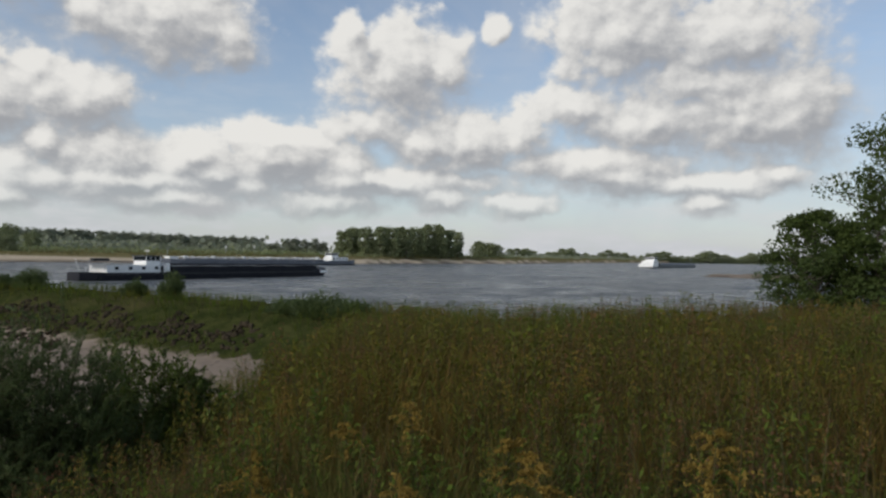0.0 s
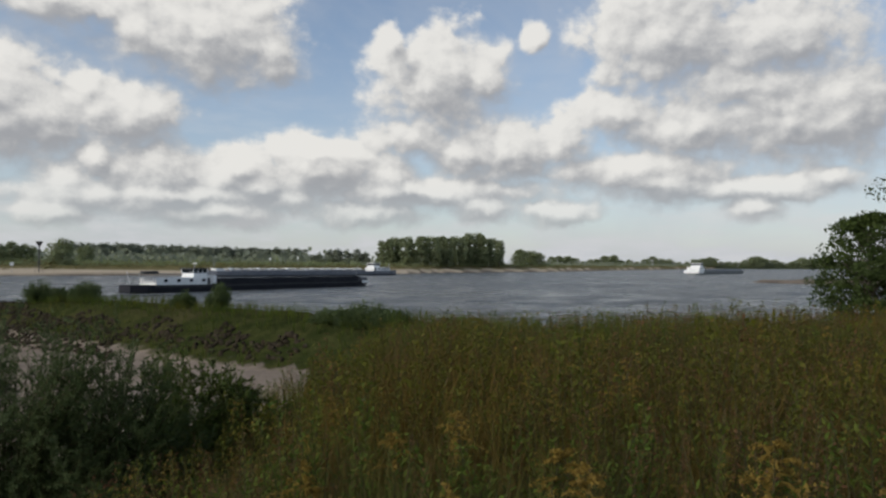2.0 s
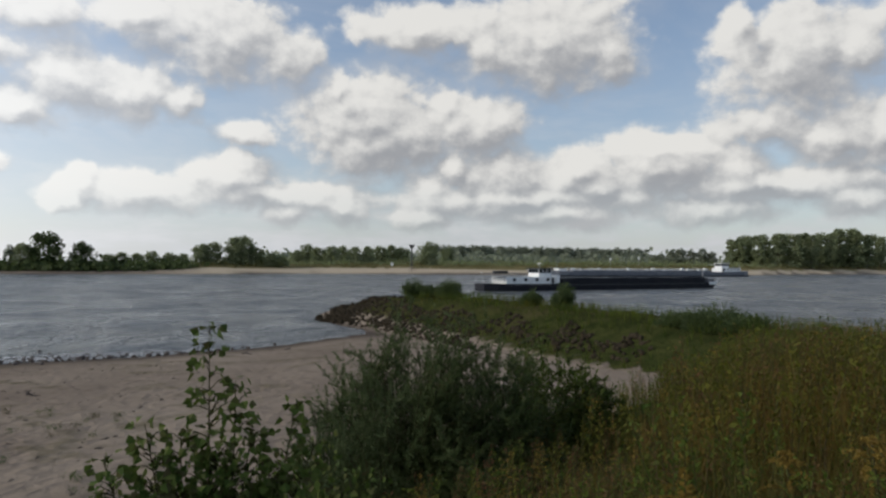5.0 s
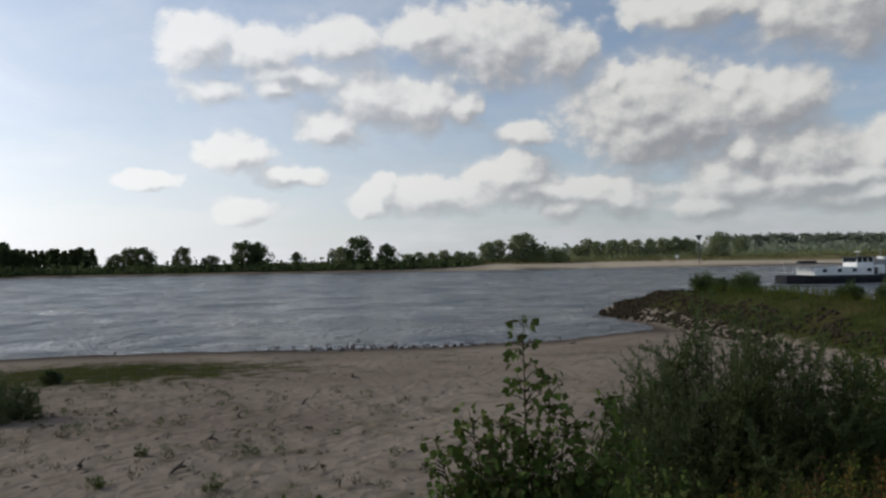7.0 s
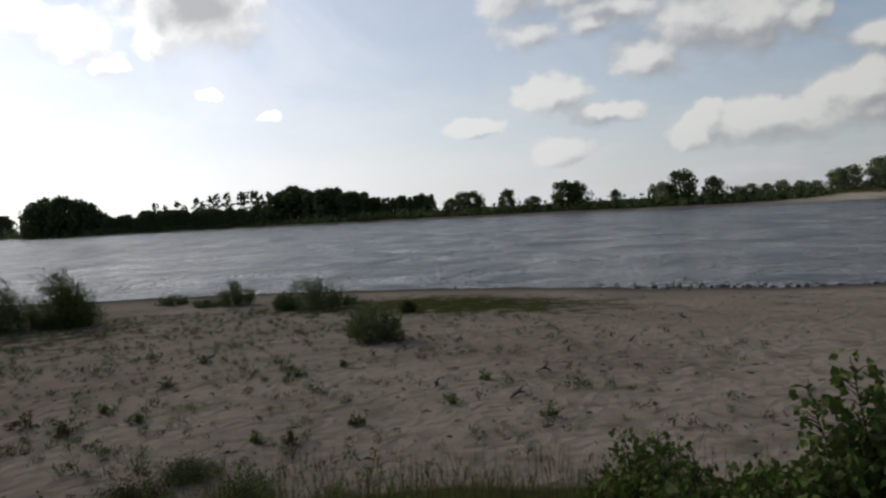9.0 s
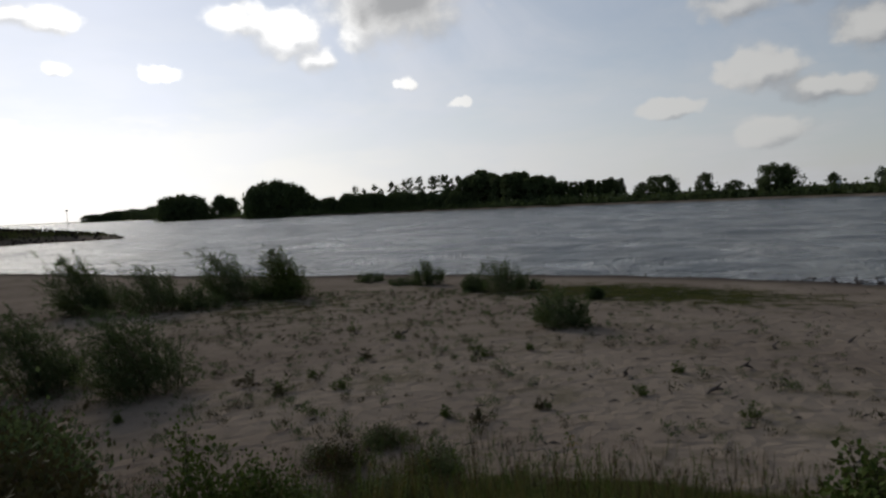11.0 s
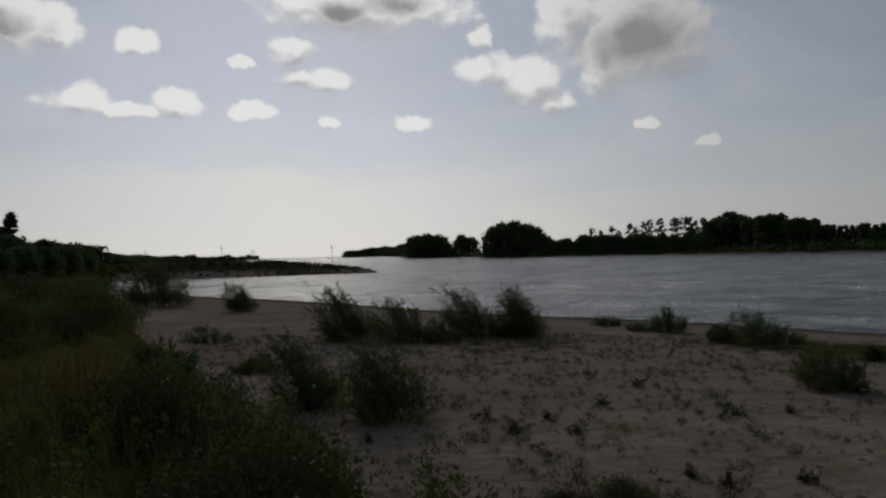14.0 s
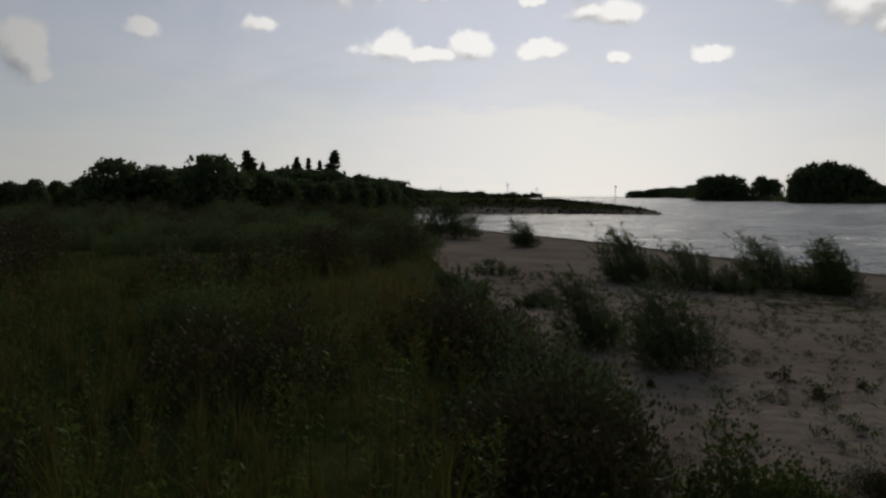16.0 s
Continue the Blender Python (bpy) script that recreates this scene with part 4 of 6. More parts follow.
def beach_bushes():
    rows = [  # azimuth, foot, top, half width in degrees, shape: 0 low and round, 1 wind-blown, 2 feathery mound
        (87.0, -10.5, -7.7, 2.3, 2), (91.6, -7.6, -5.0, 2.0, 2), (97.7, -6.7, -4.8, 1.3, 2), (102.5, -6.2, -5.4, 1.1, 0), (108.7, -7.1, -3.5, 1.5, 1),
        (113.2, -6.8, -3.3, 2.1, 1), (119.0, -7.2, -3.9, 2.3, 1), (123.5, -6.9, -3.0, 2.2, 1), (120.0, -13.2, -7.4, 3.4, 1), (126.6, -11.8, -6.9, 2.6, 1),
        (131.9, -4.2, -2.1, 1.2, 1), (138.3, -3.5, -0.4, 2.4, 2), (93.9, -7.4, -6.1, 1.0, 0), (84.0, -8.3, -7.4, 0.7, 0), (110.5, -7.0, -5.2, 1.4, 0), (116.0, -7.3, -5.6, 1.6, 0),
        (137.6, -9.2, -6.2, 2.4, 2), (134.6, -6.4, -5.2, 2.0, 0), (131.0, -9.0, -7.9, 1.8, 0), (100.0, -6.6, -6.0, 1.3, 0), (89.6, -7.3, -6.3, 1.4, 0),
    ]
    for i, (az, foot, top, half, shape) in enumerate(rows):
        p, r = sight(az, foot)
        tall = EYE_Z + r * math.tan(radians(top)) - p.z
        wide = r * math.tan(radians(half)) * 0.92
        pale = az == 108.7
        side = polar(az + 90, 0.36 if shape == 1 else 0.06)
        m = willow_meshes(100 + i, tall * 1.12, wide * 1.28, (56 if tall > 1.0 else 36) + int(12 * tall), 13, 18, max(0.10, 0.050 * tall), max(0.020, 0.010 * tall), LEAF_SAPLING if pale else LEAF_WILLOW, (side.x, side.y), (0, 9, 3)[shape], 0.62)
        bush("willow_bush", p, m, "%s young willow bush on the sand" % ("bright green, wind-blown" if pale else ("low dense rounded", "wind-blown grey-green", "feathery dark green")[shape]), "beach willows")


beach_bushes()


def near_bushes():
    # large willow on the slope, with smaller ones beside it
    for az, r, el, w, stems, lab, seed in ((34.2, 10.0, -5.2, 1.55, 150, "large dense grey-green willow bush on the slope", 201), (28.6, 9.9, -6.3, 1.15, 95, "grey-green willow bush beside the larger one", 206),
                                           (39.0, 10.6, -7.4, 0.85, 55, "feathery outer willow bush leaning over the sand", 202)):
        p = on_land(az, r)
        m = willow_meshes(seed, EYE_Z + r * math.tan(radians(el)) - p.z, w * 1.08, stems, 16, 50, 0.062, 0.0130, LEAF_WILLOW, (0.05, 0.04), 10)
        bush("willow_bush", p, m, lab, "slope bushes")
    for az, r, el, w, seed in ((21.8, 11.5, -6.9, 1.0, 203), (25.0, 10.8, -7.4, 0.85, 204), (19.4, 12.0, -9.0, 0.75, 205)):
        p = on_land(az, r)
        m = willow_meshes(seed, EYE_Z + r * math.tan(radians(el)) - p.z, w, 62, 12, 26, 0.060, 0.026, LEAF_SAPLING, (0, 0), 4, 0.4)
        bush("green_shrub", p, m, "bright green small-leaved shrub beside the willow", "slope bushes")
    # bushes on the groyne and at its root
    for az, r, el, w, seed in ((33.8, 80, -1.25, 1.5, 211), (30.9, 75, -1.35, 1.6, 212), (21.5, 57, -1.5, 1.0, 213), (24.0, 62, -2.2, 1.0, 214), (32.4, 79, -1.9, 1.2, 215), (9.8, 40.5, -3.35, 1.7, 216),
                               (12.2, 42, -4.3, 1.5, 217), (7.6, 39, -4.2, 1.4, 218)):
        p = on_land(az, r)
        m = bush_meshes(seed, EYE_Z + r * math.tan(radians(el)) - p.z, w, 46, 90, 0.26, 0.08, LEAF_WILLOW, (0.05, 0.05), 0.25)
        bush("willow_bush", p, m, "green willow bush on the grassy groyne", "groyne bushes")


near_bushes()


def sapling(where, shoots, seed):
    """A young poplar: upright shoots with broad heart-shaped leaves on stalks."""
    rng = np.random.default_rng(seed)
    ob = thing("poplar_sapling", Matrix.Translation(where), "young poplar sapling with broad green leaves on the slope", "sapling")
    wood, green = Soup(), Soup()
    for dx, dy, h, n in shoots:
        tip = np.array([dx, dy, h])
        root = np.array([dx * 0.25, dy * 0.25, -0.1])
        bow = (root + tip) / 2 + rng.normal(0, 0.05, 3)
        t = np.linspace(0, 1, 9)[:, None]
        line = (1 - t) ** 2 * root + 2 * t * (1 - t) * bow + t ** 2 * tip
        wood.add(tube(line, [0.011 * (1.1 - k / 9) for k in range(9)], 5))
        for k in range(int(n * 1.9)):
            s = rng.uniform(0.15, 1.0)
            base = (1 - s) ** 2 * root + 2 * s * (1 - s) * bow + s ** 2 * tip
            a = rng.uniform(0, 2 * math.pi)
            arm = np.array([math.cos(a), math.sin(a), rng.uniform(0.2, 0.9)])
            side = 0.06 + 0.30 * (1 - s) * rng.uniform(0.1, 1.0)
            at = base + arm * side
            if k % 3 == 0:
                wood.add(tube([base, base + arm * side * 0.6 + np.array([0, 0, 0.01]), at], [0.004, 0.003, 0.0015], 3))
            size = rng.uniform(0.050, 0.088) * (0.70 + 0.5 * (1 - s))
            d = np.array([math.cos(a) * 0.6, math.sin(a) * 0.6, rng.uniform(-1.0, 0.2)])
            d /= np.linalg.norm(d)
            e = np.cross(d, rng.normal(size=3))
            e /= np.linalg.norm(e)
            f = np.cross(d, e) * size * 0.16
            d, e = d * size, e * size * 0.55
            green.add([[at, at + d * 0.3 + e + f, at + d * 0.62 + e * 0.62 + f, at + d], [at, at + d, at + d * 0.62 - e * 0.62 + f, at + d * 0.3 - e + f]])
    part("branchwork", wood.mesh("branchwork", [STEM]), None, ob)
    part("foliage", green.mesh("foliage", [LEAF_SAPLING]), None, ob)
    return ob


def saplings():
    p = on_land(48.5, 4.6)
    top = EYE_Z - 0.40 - p.z
    side = polar(48.5 + 90, 1.0)          # towards larger azimuth
    rows = [(0.0, top, 120), (0.34, top - 0.52, 110), (-0.50, top - 0.45, 110), (0.55, top - 0.72, 110), (-0.25, top - 0.55, 120), (0.15, top - 0.6, 130), (-0.62, top - 0.7, 110), (-0.05, top - 0.75, 150), (0.3, top - 0.85, 130), (-0.35, top - 0.85, 130), (-0.15, top - 0.3, 80)]
    sapling(p, [(side.x * s, side.y * s, h, n) for s, h, n in rows], 7)
    for az, r, el, w, seed in ((46.5, 5.0, -14.0, 0.75, 221), (42.0, 5.6, -13.2, 0.6, 222), (52.5, 4.8, -16.0, 0.6, 223), (57.0, 4.9, -18.5, 0.5, 224), (116.5, 8.5, -15.0, 0.7, 225), (112.0, 8.8, -17.5, 0.6, 226), (66.0, 6.2, -19.0, 0.5, 227)):
        p = on_land(az, r)
        m = bush_meshes(seed, EYE_Z + r * math.tan(radians(el)) - p.z, w, 80, 75, 0.06, 0.042, LEAF_SAPLING, (0, 0), 0.3, 0.6)
        bush("leafy_shrub", p, m, "broad-leaved green shrub at the foot of the sapling", "slope bushes")
    for az, r, h, seed in ((40.0, 5.6, 1.0, 8), (57.5, 4.4, 0.75, 9), (62.0, 5.0, 0.6, 10), (66.5, 6.0, 0.8, 11), (117.3, 8.0, 1.0, 12)):
        p = on_land(az, r)
        rng = np.random.default_rng(seed)
        sapling(p, [(rng.normal(0, 0.25), rng.normal(0, 0.25), h * rng.uniform(0.7, 1.05), 45) for _ in range(6)], seed)


saplings()


def corner_tree():
    """The leafy tree at the meadow's end."""
    p = on_land(-36.0, 42)
    wood, crown = tree_meshes(301, 10.9, 4.9, 0.0, "dome", 420, 95, 0.14, LEAF_TREE, 0.22, 0.05, 0.85)
    ob = thing("willow_tree", Matrix.Translation(p), "dark leafy tree standing at the meadow's edge", "tree")
    part("trunk", wood, None, ob), part("crown", crown, None, ob)
    p = on_land(-32.2, 41)
    wood, crown = tree_meshes(303, 5.4, 2.7, 0.0, "dome", 150, 90, 0.14, LEAF_TREE, 0.09, 0.0, 0.6)
    ob = thing("willow_tree", Matrix.Translation(p), "low dense willow at the foot of the larger tree", "tree")
    part("trunk", wood, None, ob), part("crown", crown, None, ob)
    p = on_land(-28.2, 41)
    wood, crown = tree_meshes(302, 5.9, 2.5, 0.0, "dome", 190, 95, 0.13, LEAF_TREE, 0.09, 0.04, 0.55)
    ob = thing("willow_tree", Matrix.Translation(p), "slender side tree with loose open foliage", "tree")
    part("trunk", wood, None, ob), part("crown", crown, None, ob)


corner_tree()


# ---------------------------------------------------------------- weeds and grass
def blade(a, lean, h, w, z0=0.0):
    d = np.array([math.cos(a), math.sin(a), 0])
    e = np.array([-math.sin(a), math.cos(a), 0]) * w / 2
    b, m, t = np.array([0, 0, z0]), np.array([0, 0, z0 + h * 0.55]) + d * lean * h * 0.35, np.array([0, 0, z0 + h]) + d * lean * h
    return [[b - e, b + e, m + e * 0.8, m - e * 0.8], [m - e * 0.8, m + e * 0.8, t + e * 0.1, t - e * 0.1]]


def stalk_leaf(z, a, length, width, up):
    d = np.array([math.cos(a), math.sin(a), up])
    d = d / np.linalg.norm(d) * length
    e = np.array([-math.sin(a), math.cos(a), 0]) * width / 2
    b = np.array([0, 0, z])
    return [b, b + d * 0.45 + e, b + d + np.array([0, 0, -0.15 * length]), b + d * 0.45 - e]


def weed(kind, seed, full):
    """One plant as quads and slots: 0 stem, 1 leaf, 2 head."""
    rng = np.random.default_rng(seed)
    s = Soup()
    if kind == "grass":
        for _ in range((8, 22, 12)[full]):
            s.add(blade(rng.uniform(0, 6.28), rng.uniform(0.05, 0.55), rng.uniform(0.35, 0.9), (0.028, 0.007, 0.013)[full]), 1)
        return s.arrays()
    if kind == "rosette":
        for i in range(40):
            q = stalk_leaf(rng.uniform(0, 0.16), rng.uniform(0, 6.28), rng.uniform(0.06, 0.17), rng.uniform(0.012, 0.026), rng.uniform(0.4, 3.0))
            s.add(np.array(q) + np.array([*rng.normal(0, 0.075, 2), 0]), 1)
        return s.arrays()
    h = rng.uniform(0.75, 1.1)
    bend = rng.normal(0, 0.07, 2)
    s.add(tube([(0, 0, -0.05), (bend[0] * 0.4, bend[1] * 0.4, h * 0.5), (bend[0], bend[1], h)], [0.005, 0.004, 0.002], 3), 0)
    k, ln, wd = ((26, 0.105, 0.018), (44, 0.080, 0.013), (28, 0.105, 0.017))[full]
    k, wd = (k, wd * 1.5) if kind == "leafy" else (k, wd) if kind == "goldenrod" else (k // 2, wd)
    for i in range(k):
        z = h * (0.08 + 0.86 * i / k)
        q = stalk_leaf(z, i * 2.4 + rng.uniform(-0.5, 0.5), rng.uniform(0.75, 1.3) * ln * (1.1 - 0.4 * i / k), rng.uniform(0.8, 1.2) * wd, rng.uniform(0.3, 1.6))
        s.add([np.array(v) + np.array([bend[0], bend[1], 0]) * (z / h) ** 1.5 for v in q], 1)
    top = np.array([bend[0], bend[1], h])
    fleck = (0.020, 0.008, 0.014)[full]
    if kind == "goldenrod":
        for i in range((8, 12, 9)[full]):
            deep = rng.uniform()
            a, ln = rng.uniform(0, 6.28), (0.02 + 0.11 * deep) * rng.uniform(0.7, 1.2)
            b0 = top - np.array([0, 0, 0.26 * deep])
            steps = (2, 5, 3)[full]
            for j in range(steps):
                u = (j + 0.6) / steps
                c = b0 + np.array([math.cos(a) * ln * u, math.sin(a) * ln * u, ln * (0.8 * u - 0.75 * u * u)])
                s.add(leaves(rng, c + rng.normal(0, fleck * 0.7, ((1, 3, 1)[full], 3)), fleck, 1.5), 2)
    elif kind == "dock":
        k = (12, 60, 22)[full]
        u = rng.uniform(0, 1, k)
        c = top - np.stack([0 * u, 0 * u, 0.5 * u], -1) + np.concatenate([rng.normal(0, 1, (k, 2)) * (0.012 + 0.03 * u)[:, None], np.zeros((k, 1))], 1)
        s.add(leaves(rng, c, fleck * 1.1, 2.0), 2)
    else:
        s.add(leaves(rng, top - np.array([0, 0, 0.05]) + rng.normal(0, 0.035, ((4, 16, 8)[full], 3)), fleck * 1.7, 2.2), 1)
    return s.arrays()


WEEDS = {(k, f): [weed(k, 400 + i * 7 + f, f) for i in range(6)] for k in ("goldenrod", "leafy", "dock", "grass", "rosette") for f in (0, 1, 2)}
HEADS = {"goldenrod": GOLD, "leafy": LEAF_WEED, "dock": RUST, "grass": GRASS, "rosette": LEAF_WEED}


def sow(name, kind, label, xy, full, seed, size=(0.8, 1.25), category="weeds", leaf=None):
    """Plants of one kind at the places xy, in one mesh."""
    rng = np.random.default_rng(seed)
    xy = np.asarray(xy)
    if len(xy) == 0:
        return
    z = land(xy[:, 0], xy[:, 1])[0]
    which = rng.integers(0, 6, len(xy))
    quads, slots = [], []
    for i in range(6):
        at = np.nonzero(which == i)[0]
        q, s = WEEDS[kind, full][i]
        a, sc = rng.uniform(0, 6.28, len(at)), rng.uniform(*size, len(at)) * (1 + 0.25 * wave_noise(xy[at, 0], xy[at, 1], 1.9, 55) * (category == "weeds"))
        c, n = np.cos(a)[:, None, None], np.sin(a)[:, None, None]
        tilt = rng.normal(0, 0.10, (len(at), 2))
        x, y, h = q[None, :, :, 0], q[None, :, :, 1], q[None, :, :, 2]
        out = np.stack([x * c - y * n + h * tilt[:, 0, None, None], x * n + y * c + h * tilt[:, 1, None, None], h + 0 * c], -1) * sc[:, None, None, None]
        out += np.stack([xy[at, 0], xy[at, 1], z[at]], -1)[:, None, None, :]
        quads.append(out.reshape(-1, 4, 3)), slots.append(np.tile(s, len(at)))
    me = quads_mesh(name, np.concatenate(quads), np.concatenate(slots), [STEM, leaf or (GRASS if kind == "grass" else LEAF_WEED), HEADS[kind]])
    tagged(new(name, me), label, category, kind="stuff")


def spots(rng, count, az0, az1, r0, r1, power=0.5):
    """Random places in a ring sector."""
    az = rng.uniform(az0, az1, count)
    r = (r0 ** (1 / power) + (r1 ** (1 / power) - r0 ** (1 / power)) * rng.uniform(0, 1, count)) ** power
    return np.stack([-np.sin(np.radians(az)) * r, np.cos(np.radians(az)) * r], -1), az, r


def meadow():
    rng = np.random.default_rng(77)
    t = np.array(BANK, dtype=float)
    sectors = [  # count, az0, az1, r0, r1, detail, power, height
        (1700, -45, 34, 1.6, 7, 1, 0.62, 0.82), (3900, -45, 14, 6.6, 19, 2, 0.62, 1.0), (4300, -45, 14, 18, 40, 0, 0.7, 1.0), (1300, 8, 36, 5, 26, 2, 0.6, 0.9),
        (900, 30, 124, 2.4, 11.5, 1, 0.6, 0.55), (1500, 118, 176, 1.8, 12, 2, 0.65, 0.6), (4600, 120, 178, 11, 90, 0, 0.65, 0.6),
    ]
    names = {"goldenrod": "goldenrod_stand", "leafy": "leafy_weeds", "dock": "dry_seed_stalks", "grass": "tall_grass"}
    labels = {"goldenrod": "fading yellow goldenrod covering the bank", "leafy": "dark green leafy weeds in the meadow",
              "dock": "rust-brown dry seed stalks among weeds", "grass": "tall straw-tinged grass in the meadow"}
    for n, (count, az0, az1, r0, r1, full, power, tall) in enumerate(sectors):
        xy, az, r = spots(rng, count, az0, az1, r0, r1, power)
        rb, rf = np.interp(az, t[:, 0], t[:, 1]), np.interp(az, t[:, 0], t[:, 3])
        inside = r < rb + (rf - rb) * rng.uniform(0.0, 0.95, count) * np.where(az > 106, 0.6, 1.0)
        inside &= ~((az > 104) & (az < 128) & (r > 2.6) & (rng.uniform(0, 1, count) < np.where(az < 114, 0.35, 0.8)))
        x, y = xy[:, 0], xy[:, 1]
        brown, gold = wave_noise(x, y, 5.0, 21) + 0.45 * np.exp(-((az + 21) / 9) ** 2) + 0.35 * np.exp(-((az - 14) / 6) ** 2) + rng.normal(0, 0.12, count), wave_noise(x, y, 3.6, 22) + rng.normal(0, 0.12, count)
        pick = rng.uniform(0, 1, count)
        p_gold = np.where(gold > 0.34, 0.30, 0.03) * (1.0 if az1 < 60 else 0.35)
        p_dock = np.where(brown > 0.14, 0.60, 0.12)
        kinds = np.where(pick < p_gold, 0, np.where(pick < p_gold + p_dock, 1, np.where(pick < p_gold + p_dock + 0.48, 2, 3)))
        for k, kind in enumerate(("goldenrod", "dock", "leafy", "grass")):
            sow(names[kind], kind, labels[kind], xy[inside & (kinds == k)], full, 500 + n * 10 + k, (0.7 * tall, 1.2 * tall))
        xy, az, r = spots(rng, int(count * 0.34), az0, az1, r0, r1, power)
        rb, rf = np.interp(az, t[:, 0], t[:, 1]), np.interp(az, t[:, 0], t[:, 3])
        sow("undergrowth", "grass", "dense low grass under the weeds", xy[(r < rf * np.where(az > 106, 0.80, 0.97)) & ~((az > 104) & (az < 128) & (r > 2.6))], full, 600 + n, (0.6 * tall, 1.0 * tall), "grass")


meadow()


def groyne_green():
    rng = np.random.default_rng(78)
    pts = []
    for axis, half in GROYNES[:2]:
        ps = [polar(a, q, c) for a, q, c in axis]
        for p, q in zip(ps, ps[1:]):
            n = int((q - p).length * (62 if half < 3.4 else 9))
            u = rng.uniform(0, 1, n)[:, None]
            d = rng.uniform(-1, 1, n)[:, None] * (half + 5.5)
            v = np.array([(q - p).x, (q - p).y])
            v /= np.linalg.norm(v)
            pts.append(np.array([p.x, p.y]) * (1 - u) + np.array([q.x, q.y]) * u + np.array([-v[1], v[0]]) * d)
    pts = np.concatenate(pts)
    z, green = land(pts[:, 0], pts[:, 1])[:2]
    pts = pts[(z > 0.75) & (z < 4)]
    az = np.degrees(np.arctan2(-pts[:, 0], pts[:, 1]))
    z = land(pts[:, 0], pts[:, 1])[0]
    crest = np.interp(az, [2, 8, 14, 20, 29, 35], [38, 42, 47, 54, 71, 82])
    bare = (az > 9) & (az < 34.5) & (np.hypot(pts[:, 0], pts[:, 1]) < crest - 2.5) & (z > 1.35) & (z < 2.45) & (rng.uniform(0, 1, len(pts)) < 0.8)
    pts = pts[((az < 34.5) | (az > 60)) & ~bare]
    k = rng.uniform(0, 1, len(pts))
    sow("groyne_grass", "grass", "rough green grass on the groyne", pts[k < 0.6], 0, 701, (0.6, 1.1), "grass", LEAF_WEED)
    sow("groyne_weeds", "leafy", "dark green weeds on the groyne", pts[(k >= 0.6) & (k < 0.92)], 0, 702, (0.5, 0.9))
    sow("groyne_goldenrod", "goldenrod", "yellowish weeds on the groyne", pts[k >= 0.92], 0, 703, (0.5, 0.85))


groyne_green()


